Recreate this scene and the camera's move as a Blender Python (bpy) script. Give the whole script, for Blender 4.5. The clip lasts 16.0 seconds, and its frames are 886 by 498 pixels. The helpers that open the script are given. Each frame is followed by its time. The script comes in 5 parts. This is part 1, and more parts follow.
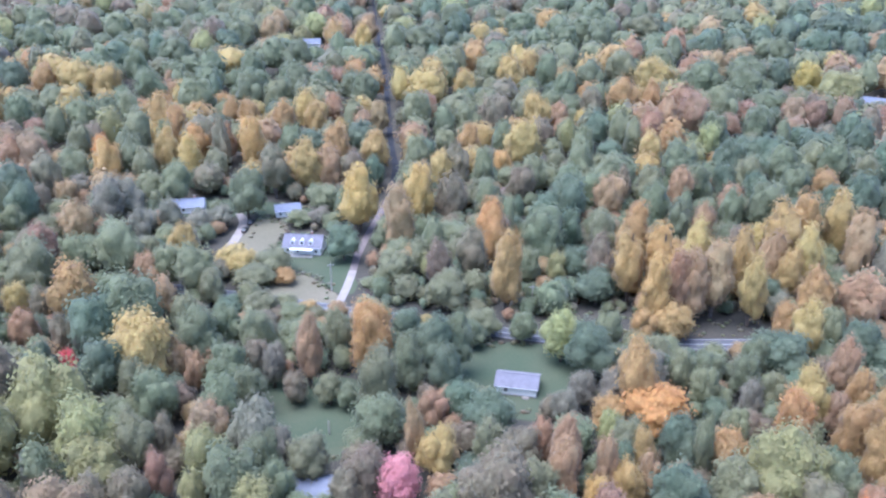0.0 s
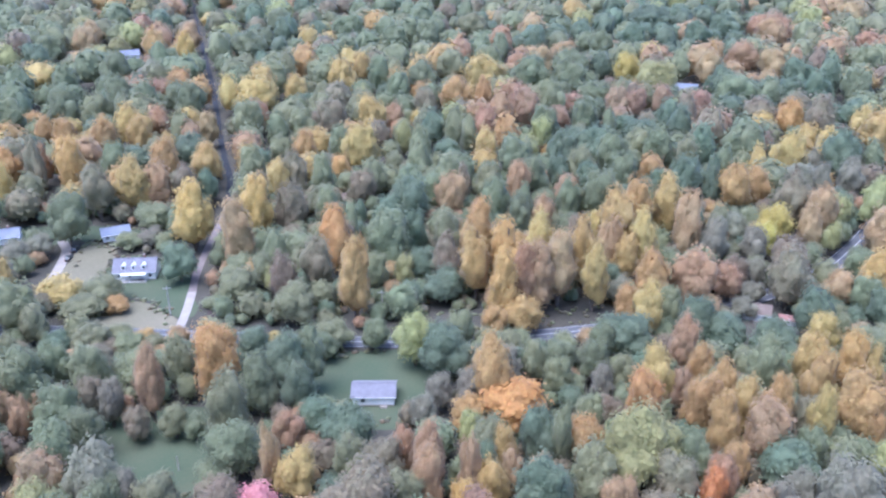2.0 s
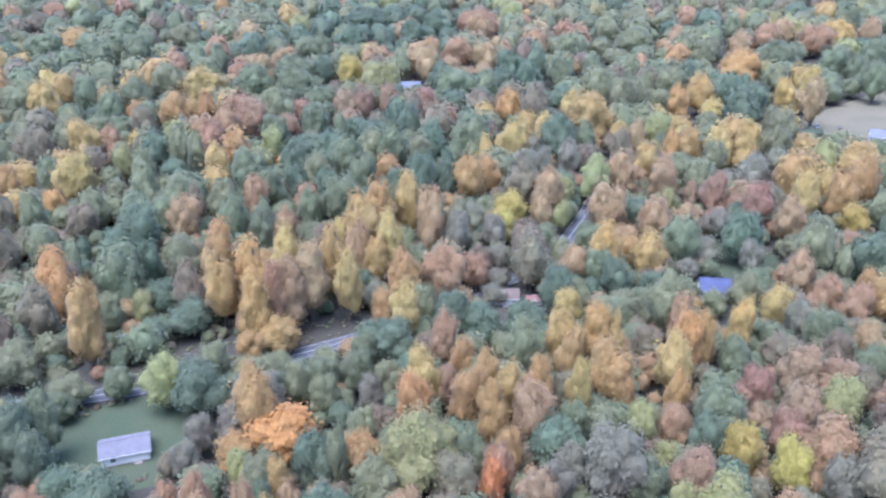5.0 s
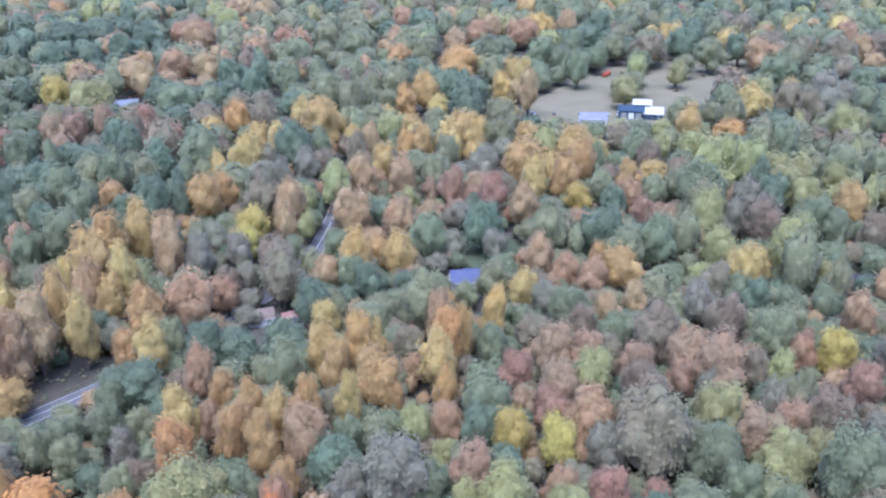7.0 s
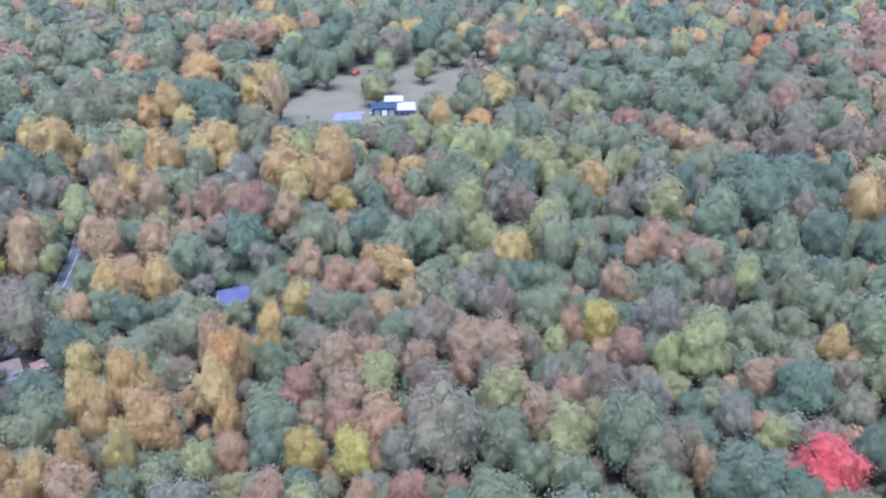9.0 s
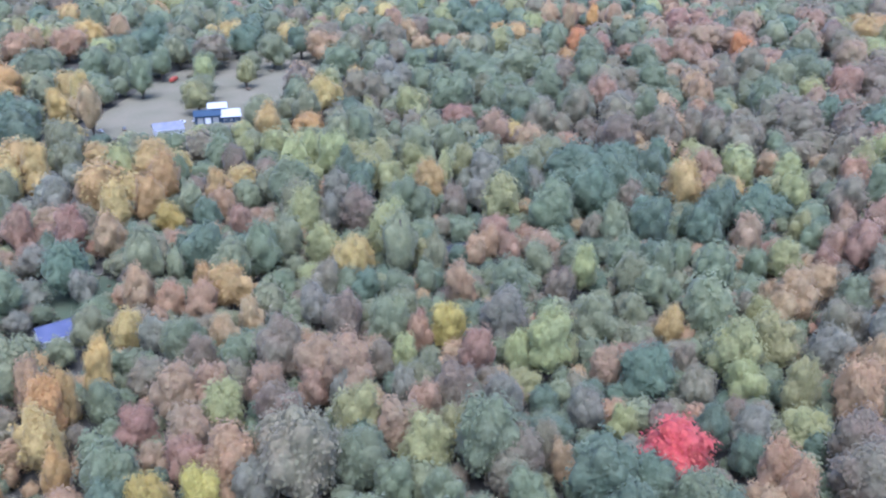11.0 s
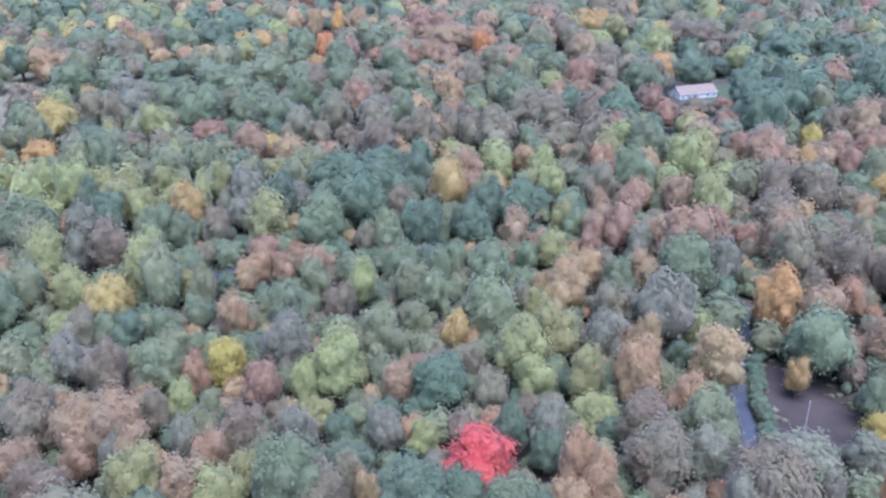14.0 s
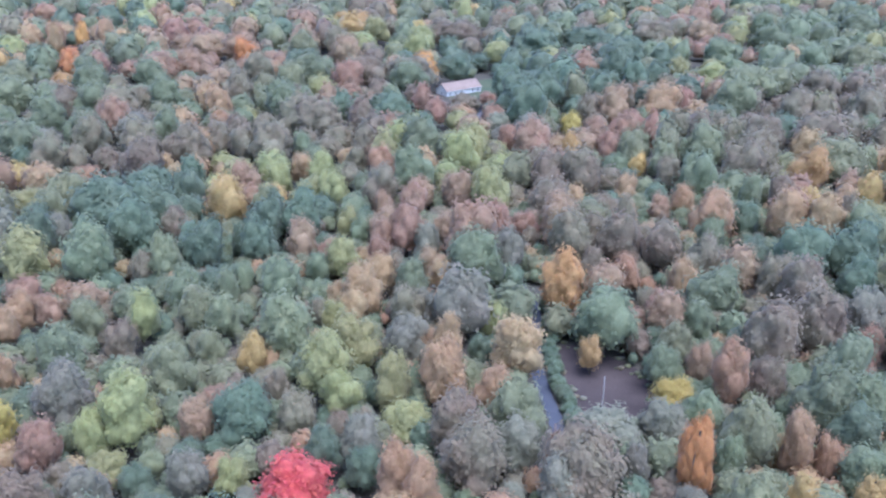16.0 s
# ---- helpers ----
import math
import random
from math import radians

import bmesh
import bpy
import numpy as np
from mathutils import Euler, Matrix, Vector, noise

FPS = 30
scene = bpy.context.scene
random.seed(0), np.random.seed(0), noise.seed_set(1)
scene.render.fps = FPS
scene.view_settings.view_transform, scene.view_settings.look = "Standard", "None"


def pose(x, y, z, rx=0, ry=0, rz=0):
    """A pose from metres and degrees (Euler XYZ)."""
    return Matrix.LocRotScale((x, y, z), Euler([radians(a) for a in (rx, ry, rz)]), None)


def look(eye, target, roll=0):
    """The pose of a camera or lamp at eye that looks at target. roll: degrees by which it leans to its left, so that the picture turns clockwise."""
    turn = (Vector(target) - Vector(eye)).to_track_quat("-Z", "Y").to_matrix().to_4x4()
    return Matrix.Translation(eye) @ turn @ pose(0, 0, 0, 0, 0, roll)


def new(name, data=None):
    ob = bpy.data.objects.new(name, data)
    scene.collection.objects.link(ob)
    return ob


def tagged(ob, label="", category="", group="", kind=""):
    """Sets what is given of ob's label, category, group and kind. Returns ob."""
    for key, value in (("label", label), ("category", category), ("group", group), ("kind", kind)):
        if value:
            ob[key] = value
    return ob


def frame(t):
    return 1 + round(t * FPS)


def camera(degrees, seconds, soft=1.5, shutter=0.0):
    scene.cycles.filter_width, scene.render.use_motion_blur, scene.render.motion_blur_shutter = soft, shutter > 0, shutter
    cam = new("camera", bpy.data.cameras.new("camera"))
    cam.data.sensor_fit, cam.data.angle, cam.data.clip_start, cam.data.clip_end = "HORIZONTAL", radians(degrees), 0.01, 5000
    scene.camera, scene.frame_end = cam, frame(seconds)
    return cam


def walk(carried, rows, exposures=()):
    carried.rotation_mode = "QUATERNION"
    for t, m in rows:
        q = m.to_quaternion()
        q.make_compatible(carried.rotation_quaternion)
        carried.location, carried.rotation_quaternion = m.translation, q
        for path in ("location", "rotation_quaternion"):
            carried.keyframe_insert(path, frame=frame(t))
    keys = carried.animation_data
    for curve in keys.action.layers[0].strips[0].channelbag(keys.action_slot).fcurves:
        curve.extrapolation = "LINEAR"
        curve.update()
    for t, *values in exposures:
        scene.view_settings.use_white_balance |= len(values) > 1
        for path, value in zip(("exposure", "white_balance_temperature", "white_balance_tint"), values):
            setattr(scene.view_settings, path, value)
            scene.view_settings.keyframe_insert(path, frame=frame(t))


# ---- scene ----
cam = camera(55.0, 16.0, soft=2.35)
# seconds, place in metres, heading to the right of north, pitch, roll
ROWS = [
    (0.0, 0.00, -0.00, 130.00, 0.00, -23.99, 0.15),
    (0.5, 0.35, 1.18, 129.73, 2.74, -23.89, 0.07),
    (1.0, 0.67, 2.55, 129.36, 5.74, -23.84, 0.02),
    (1.5, 0.92, 3.98, 128.91, 8.12, -23.79, -0.05),
    (2.0, 1.18, 5.17, 128.82, 11.18, -23.81, -0.06),
    (2.5, 1.31, 6.30, 128.88, 14.42, -23.78, -0.03),
    (3.0, 1.38, 7.15, 128.95, 17.40, -23.71, 0.02),
    (5.5, 4.67, 14.49, 127.41, 33.37, -23.48, -0.34),
    (6.0, 5.56, 15.96, 127.35, 37.83, -23.39, -0.29),
    (6.5, 6.76, 17.57, 127.27, 43.13, -23.38, -0.29),
    (7.0, 7.55, 18.64, 127.14, 47.95, -23.38, -0.28),
    (7.5, 8.73, 19.79, 126.91, 52.90, -23.38, -0.26),
    (8.0, 10.01, 20.76, 126.78, 57.51, -23.41, -0.26),
    (8.5, 11.30, 21.41, 126.85, 61.42, -23.44, -0.31),
    (11.0, 18.89, 25.10, 127.38, 76.49, -23.73, -0.07),
    (11.5, 20.85, 26.02, 127.16, 80.06, -23.70, 0.07),
    (12.0, 22.68, 26.54, 126.92, 83.34, -23.61, 0.07),
    (12.5, 24.45, 26.92, 126.72, 86.21, -23.56, 0.09),
    (13.0, 26.32, 27.33, 126.73, 87.64, -23.52, 0.12),
    (13.5, 28.18, 27.65, 126.67, 89.62, -23.48, 0.20),
    (14.0, 30.02, 27.95, 126.40, 93.31, -23.42, 0.18),
    (14.5, 31.91, 28.22, 126.15, 97.46, -23.35, 0.19),
    (15.0, 33.57, 28.53, 125.98, 101.72, -23.30, 0.22),
    (15.5, 35.07, 28.72, 125.92, 105.85, -23.26, 0.23),
    (16.0, 36.66, 28.79, 125.87, 109.08, -23.19, 0.17),
]
walk(cam, [(t, pose(x, y, z, 90 + pitch, 0, -yaw) @ pose(0, 0, 0, 0, 0, roll)) for t, x, y, z, yaw, pitch, roll in ROWS],
     exposures=[(0.0, 1.31, 4870, 17), (5.5, 1.26, 4840, 18), (8.0, 1.07, 4780, 18), (16.0, 1.15, 4710, 17)])

# ---- sky and light: a dull, overcast autumn evening ----
SUN_EL, SUN_AZ = 72.0, 250.0
world = bpy.data.worlds.new("overcast_sky")
scene.world = world
world.use_nodes = True
wn = world.node_tree.nodes
sky = wn.new("ShaderNodeTexSky")
sky.sky_type = "NISHITA"
sky.sun_disc = False
sky.sun_elevation, sky.sun_rotation = radians(SUN_EL), radians(SUN_AZ)
sky.air_density, sky.dust_density = 1.0, 3.0
wn["Background"].inputs["Strength"].default_value = 0.148
world.node_tree.links.new(sky.outputs["Color"], wn["Background"].inputs["Color"])
sun_data = bpy.data.lights.new("sun", "SUN")
sun_data.energy, sun_data.angle, sun_data.color = 1.8, radians(55), (1.0, 0.92, 0.80)
sun = new("sun", sun_data)
sun_way = Vector((math.sin(radians(SUN_AZ)) * math.cos(radians(SUN_EL)), math.cos(radians(SUN_AZ)) * math.cos(radians(SUN_EL)), math.sin(radians(SUN_EL))))
sun.matrix_world = look(sun_way * 300, (0, 0, 0))

# ---- materials ----
def nodes_of(name, rough=0.8, spec=0.3, metal=0.0):
    m = bpy.data.materials.new(name)
    m.use_nodes = True
    nt = m.node_tree
    b = nt.nodes["Principled BSDF"]
    b.inputs["Roughness"].default_value = rough
    b.inputs["Specular IOR Level"].default_value = spec
    b.inputs["Metallic"].default_value = metal
    return m, nt, b


def math_node(nt, op, a, b=None):
    n = nt.nodes.new("ShaderNodeMath")
    n.operation = op
    for i, v in enumerate((a, b)):
        if v is None:
            continue
        if isinstance(v, (int, float)):
            n.inputs[i].default_value = v
        else:
            nt.links.new(v, n.inputs[i])
    return n.outputs[0]


def noise_node(nt, scale, detail=3.0, where=None):
    n = nt.nodes.new("ShaderNodeTexNoise")
    n.inputs["Scale"].default_value = scale
    n.inputs["Detail"].default_value = detail
    if where is None:
        where = nt.nodes.new("ShaderNodeNewGeometry").outputs["Position"]
    nt.links.new(where, n.inputs["Vector"])
    return n.outputs["Fac"]


def mix_node(nt, fac, a, b):
    n = nt.nodes.new("ShaderNodeMix")
    n.data_type = "RGBA"
    for key, v in (("Factor", fac), ("A", a), ("B", b)):
        s = [i for i in n.inputs if i.name == key and (i.type == "RGBA" or key == "Factor" and i.type == "VALUE")][0]
        if isinstance(v, tuple):
            s.default_value = (*v, 1)
        elif isinstance(v, (int, float)):
            s.default_value = v
        else:
            nt.links.new(v, s)
    return [o for o in n.outputs if o.type == "RGBA"][0]


def ramp_node(nt, fac, lo, hi):
    n = nt.nodes.new("ShaderNodeMapRange")
    n.inputs["From Min"].default_value, n.inputs["From Max"].default_value = lo, hi
    nt.links.new(fac, n.inputs["Value"])
    return n.outputs["Result"]


def bump(nt, b, height, strength, distance):
    n = nt.nodes.new("ShaderNodeBump")
    n.inputs["Strength"].default_value, n.inputs["Distance"].default_value = strength, distance
    nt.links.new(height, n.inputs["Height"])
    nt.links.new(n.outputs["Normal"], b.inputs["Normal"])


def surface(name, c1, c2, coarse=0.3, fine=6.0, rough=0.8, spec=0.3, metal=0.0, relief=0.02):
    """A weathered surface: two colours at two scales, with fine relief."""
    m, nt, b = nodes_of(name, rough, spec, metal)
    big, small = noise_node(nt, coarse), noise_node(nt, fine, 4.0)
    blend = math_node(nt, "ADD", math_node(nt, "MULTIPLY", big, 0.6), math_node(nt, "MULTIPLY", small, 0.4))
    nt.links.new(mix_node(nt, ramp_node(nt, blend, 0.35, 0.65), c1, c2), b.inputs["Base Color"])
    if relief:
        bump(nt, b, small, 0.5, relief)
    return m


def leaf_material(name, c1, c2, fade=0.5):
    """Autumn foliage: each tree has its own tint, each tuft its own tone, with patches that have turned further."""
    m, nt, b = nodes_of(name, 0.65, 0.35)
    b.inputs["Sheen Weight"].default_value = 0.16
    geo = nt.nodes.new("ShaderNodeNewGeometry")
    info = nt.nodes.new("ShaderNodeObjectInfo")
    att = nt.nodes.new("ShaderNodeAttribute")
    att.attribute_name = "tint"
    tint = math_node(nt, "FRACT", math_node(nt, "ADD", info.outputs["Random"], att.outputs["Fac"]))
    patch = noise_node(nt, 0.22, 2.0, geo.outputs["Position"])
    blend = math_node(nt, "ADD", math_node(nt, "MULTIPLY", ramp_node(nt, patch, 0.3, 0.7), 0.55), math_node(nt, "MULTIPLY", tint, 0.45))
    col = mix_node(nt, blend, c1, c2)
    # boughs that have turned less, in drifts that run across neighbouring trees
    drift = ramp_node(nt, noise_node(nt, 0.10, 3.0, geo.outputs["Position"]), 0.32, 0.68)
    col = mix_node(nt, math_node(nt, "MULTIPLY", drift, fade), col, (0.20, 0.205, 0.115))
    hsv = nt.nodes.new("ShaderNodeHueSaturation")
    nt.links.new(col, hsv.inputs["Color"])
    mottle = ramp_node(nt, noise_node(nt, 0.95, 4.0, geo.outputs["Position"]), 0.3, 0.7)
    island = geo.outputs["Random Per Island"]
    nt.links.new(math_node(nt, "ADD", math_node(nt, "MULTIPLY", island, 0.02), math_node(nt, "ADD", 0.477, math_node(nt, "MULTIPLY", tint, 0.026))), hsv.inputs["Hue"])
    nt.links.new(math_node(nt, "ADD", math_node(nt, "MULTIPLY", island, 0.15), math_node(nt, "ADD", math_node(nt, "MULTIPLY", mottle, 0.25), math_node(nt, "ADD", 0.77, math_node(nt, "MULTIPLY", tint, 0.2)))), hsv.inputs["Value"])
    nt.links.new(hsv.outputs["Color"], b.inputs["Base Color"])
    bump(nt, b, noise_node(nt, 2.6, 4.0, geo.outputs["Position"]), 0.5, 0.35)
    thin = nt.nodes.new("ShaderNodeBsdfTranslucent")
    nt.links.new(hsv.outputs["Color"], thin.inputs["Color"])
    both = nt.nodes.new("ShaderNodeMixShader")
    both.inputs[0].default_value = 0.25
    nt.links.new(b.outputs[0], both.inputs[1])
    nt.links.new(thin.outputs[0], both.inputs[2])
    nt.links.new(both.outputs[0], nt.nodes["Material Output"].inputs["Surface"])
    return m


LEAF = {
    "gold": leaf_material("gold_leaves", (0.455, 0.294, 0.098), (0.41, 0.29, 0.102), 0.17),
    "amber": leaf_material("amber_leaves", (0.51, 0.30, 0.09), (0.45, 0.295, 0.103), 0.13),
    "orange": leaf_material("orange_leaves", (0.55, 0.255, 0.07), (0.49, 0.262, 0.085), 0.15),
    "yellow": leaf_material("yellow_leaves", (0.43, 0.325, 0.07), (0.40, 0.32, 0.08), 0.12),
    "lime": leaf_material("lime_leaves", (0.325, 0.30, 0.108), (0.29, 0.285, 0.108), 0.28),
    "olive": leaf_material("olive_leaves", (0.24, 0.23, 0.108), (0.212, 0.218, 0.108)),
    "green": leaf_material("green_leaves", (0.165, 0.19, 0.097), (0.185, 0.20, 0.098), 0.45),
    "teal": leaf_material("deep_green_leaves", (0.115, 0.154, 0.092), (0.134, 0.168, 0.095), 0.33),
    "brown": leaf_material("brown_leaves", (0.24, 0.173, 0.106), (0.21, 0.168, 0.101), 0.45),
    "russet": leaf_material("russet_leaves", (0.358, 0.208, 0.120), (0.305, 0.196, 0.113), 0.26),
    "tan": leaf_material("tan_leaves", (0.405, 0.242, 0.117), (0.36, 0.238, 0.118), 0.25),
    "grey": leaf_material("thinning_grey_leaves", (0.238, 0.208, 0.142), (0.215, 0.20, 0.135), 0.45),
    "red": leaf_material("red_leaves", (0.54, 0.06, 0.075), (0.48, 0.066, 0.078), 0.1),
    "pink": leaf_material("pink_leaves", (0.62, 0.23, 0.24), (0.58, 0.27, 0.26), 0.1),
}
BARK = surface("bark", (0.10, 0.08, 0.065), (0.19, 0.165, 0.14), 1.2, 9.0, 0.9, 0.1)
LITTER = surface("leaf_litter", (0.062, 0.06, 0.05), (0.115, 0.10, 0.078), 0.08, 1.5, 0.95, 0.1)
GRASS = surface("mown_grass", (0.074, 0.10, 0.06), (0.108, 0.118, 0.073), 0.06, 1.2, 0.95, 0.1)
MEADOW = surface("dry_meadow", (0.165, 0.152, 0.098), (0.225, 0.195, 0.135), 0.04, 0.8, 0.95, 0.1)
ASPHALT = surface("worn_asphalt", (0.095, 0.095, 0.105), (0.14, 0.14, 0.15), 0.2, 5.0, 0.9, 0.2)
GRAVEL = surface("pale_gravel", (0.28, 0.24, 0.215), (0.40, 0.355, 0.32), 0.25, 4.0, 0.95, 0.1)
EARTH = surface("earthy_gravel", (0.17, 0.135, 0.125), (0.27, 0.225, 0.21), 0.2, 3.0, 0.95, 0.1)
DIRT = surface("bare_earth", (0.06, 0.047, 0.044), (0.095, 0.074, 0.068), 0.12, 2.0, 0.95, 0.1)
BLUE_ASPHALT = surface("bluish_asphalt", (0.065, 0.07, 0.089), (0.095, 0.10, 0.124), 0.2, 5.0, 0.9, 0.2)
# track asphalt with the deep shade of its cutting put into the colour
SHADE_ASPHALT = surface("shade_toned_asphalt", (0.03, 0.032, 0.038), (0.05, 0.052, 0.06), 0.2, 5.0, 0.9, 0.15)
LINE = surface("road_paint", (0.36, 0.36, 0.37), (0.48, 0.48, 0.48), 0.6, 8.0, 0.7, 0.2, relief=0)
SIDING = surface("white_siding", (0.78, 0.78, 0.76), (0.86, 0.86, 0.84), 0.4, 5.0, 0.6, 0.3)
SHINGLE = surface("grey_shingle", (0.20, 0.195, 0.21), (0.30, 0.29, 0.31), 0.5, 5.0, 0.9, 0.2)
PALE_SHINGLE = surface("faded_shingle", (0.265, 0.20, 0.16), (0.33, 0.25, 0.205), 0.4, 5.0, 0.9, 0.2)
LILAC_SHINGLE = surface("lilac_grey_shingle", (0.185, 0.175, 0.20), (0.25, 0.238, 0.268), 0.5, 5.0, 0.9, 0.2)
DARK_SHINGLE = surface("dark_shingle", (0.04, 0.042, 0.05), (0.07, 0.072, 0.08), 0.5, 5.0, 0.9, 0.1)
PALE_LILAC = surface("pale_lilac_roof", (0.20, 0.20, 0.25), (0.27, 0.27, 0.32), 0.3, 4.0, 0.7, 0.2)
CORAL_ROOF = surface("coral_metal_roof", (0.27, 0.14, 0.12), (0.33, 0.18, 0.155), 0.3, 4.0, 0.75, 0.2)
TAN_SHINGLE = surface("tan_brown_shingle", (0.175, 0.135, 0.11), (0.235, 0.18, 0.15), 0.5, 5.0, 0.9, 0.2)
BLUE_ROOF = surface("blue_metal_roof", (0.09, 0.10, 0.18), (0.12, 0.13, 0.22), 0.3, 4.0, 0.75, 0.2)
PALE_BLUE = surface("pale_blue_roof", (0.17, 0.185, 0.24), (0.235, 0.25, 0.31), 0.3, 4.0, 0.5, 0.4)
DARK_WALL = surface("dark_blue_siding", (0.035, 0.06, 0.10), (0.055, 0.085, 0.13), 0.4, 5.0, 0.6, 0.3)
WHITE_ROOF = surface("white_metal_roof", (0.46, 0.46, 0.47), (0.56, 0.56, 0.57), 0.3, 4.0, 0.45, 0.4)
TRIM = surface("white_trim", (0.74, 0.74, 0.73), (0.84, 0.84, 0.83), 0.8, 6.0, 0.5, 0.3)
BRICK = surface("red_brick", (0.30, 0.14, 0.10), (0.38, 0.19, 0.14), 0.6, 7.0, 0.9, 0.2)
CHAR = surface("dark_rubber", (0.03, 0.03, 0.03), (0.05, 0.05, 0.05), 2.0, 9.0, 0.8, 0.2)
CAR_WHITE = surface("white_car_paint", (0.76, 0.76, 0.76), (0.82, 0.82, 0.82), 0.5, 3.0, 0.3, 0.5, relief=0)
CAR_DARK = surface("dark_car_paint", (0.03, 0.035, 0.04), (0.05, 0.055, 0.06), 0.5, 3.0, 0.3, 0.5, relief=0)
CAR_RED = surface("red_machine_paint", (0.45, 0.08, 0.05), (0.52, 0.11, 0.07), 0.5, 3.0, 0.45, 0.4, relief=0)
METAL = surface("galvanised_steel", (0.45, 0.46, 0.47), (0.58, 0.59, 0.60), 0.8, 6.0, 0.45, 0.5, 0.7, relief=0)
POLE_WOOD = surface("pale_weathered_pole", (0.42, 0.38, 0.34), (0.55, 0.51, 0.47), 0.8, 8.0, 0.9, 0.1)
GLASS, _nt, _b = nodes_of("dark_window_glass", 0.08, 0.6)
_b.inputs["Base Color"].default_value = (0.03, 0.035, 0.045, 1)


# ---- mesh helpers ----
def part(name, bm, material, parent, label=""):
    me = bpy.data.meshes.new(name)
    bm.to_mesh(me)
    bm.free()
    me.materials.append(material)
    ob = new(name, me)
    ob.parent = parent
    return tagged(ob, label)


def thing(name, x, y, turn=0.0, z=0.0, label="", category="", group="", kind=""):
    ob = new(name)
    ob.matrix_basis = pose(x, y, z, 0, 0, turn)
    return tagged(ob, label, category, group, kind)


def box(bm, x0, x1, y0, y1, z0, z1, soft=0.0):
    made = bmesh.ops.create_cube(bm, size=1.0)["verts"]
    bmesh.ops.scale(bm, vec=(x1 - x0, y1 - y0, z1 - z0), verts=made)
    bmesh.ops.translate(bm, vec=((x0 + x1) / 2, (y0 + y1) / 2, (z0 + z1) / 2), verts=made)
    if soft:
        edges = list({e for v in made for e in v.link_edges})
        bmesh.ops.bevel(bm, geom=edges, offset=soft, segments=2, affect="EDGES", profile=0.5)
    return bm


def boxes(*sizes, soft=0.0):
    bm = bmesh.new()
    for s in sizes:
        box(bm, *s, soft=soft)
    return bm


def prism(bm, outline, axis_lo, axis_hi):
    """An outline in y, z drawn out along x."""
    lo = [bm.verts.new((axis_lo, y, z)) for y, z in outline]
    hi = [bm.verts.new((axis_hi, y, z)) for y, z in outline]
    bm.faces.new(lo[::-1])
    bm.faces.new(hi)
    for i in range(len(outline)):
        j = (i + 1) % len(outline)
        bm.faces.new((lo[i], lo[j], hi[j], hi[i]))
    bmesh.ops.recalc_face_normals(bm, faces=bm.faces)
    return bm


def tube(bm, p, q, r0, r1, sides=8):
    p, q = Vector(p), Vector(q)
    turn = (q - p).to_track_quat("Z", "Y")
    rings = []
    for c, r in ((p, r0), (q, r1)):
        rings.append([bm.verts.new(c + turn @ Vector((r * math.cos(a), r * math.sin(a), 0))) for a in (2 * math.pi * k / sides for k in range(sides))])
    for k in range(sides):
        j = (k + 1) % sides
        bm.faces.new((rings[0][k], rings[0][j], rings[1][j], rings[1][k]))
    bm.faces.new(rings[1])
    bm.faces.new(rings[0][::-1])
    return bm


def smooth_line(points, steps=6):
    """Points on a soft curve through the given ones."""
    pts = [Vector((*p, 0)) for p in points]
    pts = [2 * pts[0] - pts[1]] + pts + [2 * pts[-1] - pts[-2]]
    out = []
    for i in range(1, len(pts) - 2):
        a, b, c, d = pts[i - 1:i + 3]
        for k in range(steps):
            t = k / steps
            out.append(0.5 * ((2 * b) + (c - a) * t + (2 * a - 5 * b + 4 * c - d) * t * t + (3 * b - a - 3 * c + d) * t ** 3))
    return out + [pts[-2]]


def strip(line, left, right, z, thick=0.05):
    """A band along a line, between two offsets to its right, with a thickness."""
    bm = bmesh.new()
    rows = []
    for i, p in enumerate(line):
        way = (line[min(i + 1, len(line) - 1)] - line[max(i - 1, 0)]).normalized()
        side = Vector((way.y, -way.x, 0))
        a, b = p + side * left, p + side * right
        rows.append([bm.verts.new((v.x, v.y, zz)) for v, zz in ((a, z), (b, z), (b, z - thick), (a, z - thick))])
    for r, s in zip(rows, rows[1:]):
        for k in range(4):
            bm.faces.new((r[k], r[(k + 1) % 4], s[(k + 1) % 4], s[k]))
    bm.faces.new(rows[0][::-1])
    bm.faces.new(rows[-1])
    bmesh.ops.recalc_face_normals(bm, faces=bm.faces)
    return bm


def sheet(outline, z, wobble=1.5, seed=1):
    """A piece of open ground with an uneven rim."""
    bm = bmesh.new()
    line = smooth_line([*outline, outline[0]], 8)[:-1]
    top = []
    for p in line:
        n = noise.noise_vector(p * 0.12 + Vector((seed * 7.1, 0, 0))) * wobble
        top.append(bm.verts.new((p.x + n.x, p.y + n.y, z)))
    f = bm.faces.new(top)
    low = [bm.verts.new((v.co.x, v.co.y, z - 0.1)) for v in top]
    for i in range(len(top)):
        j = (i + 1) % len(top)
        bm.faces.new((top[i], low[i], low[j], top[j]))
    f.normal_update()
    if f.normal.z < 0:
        bmesh.ops.reverse_faces(bm, faces=bm.faces)
    return bm


def structure(name, bm, material, label, category):
    ob = part(name, bm, material, None)
    return tagged(ob, label, category, kind="structure")


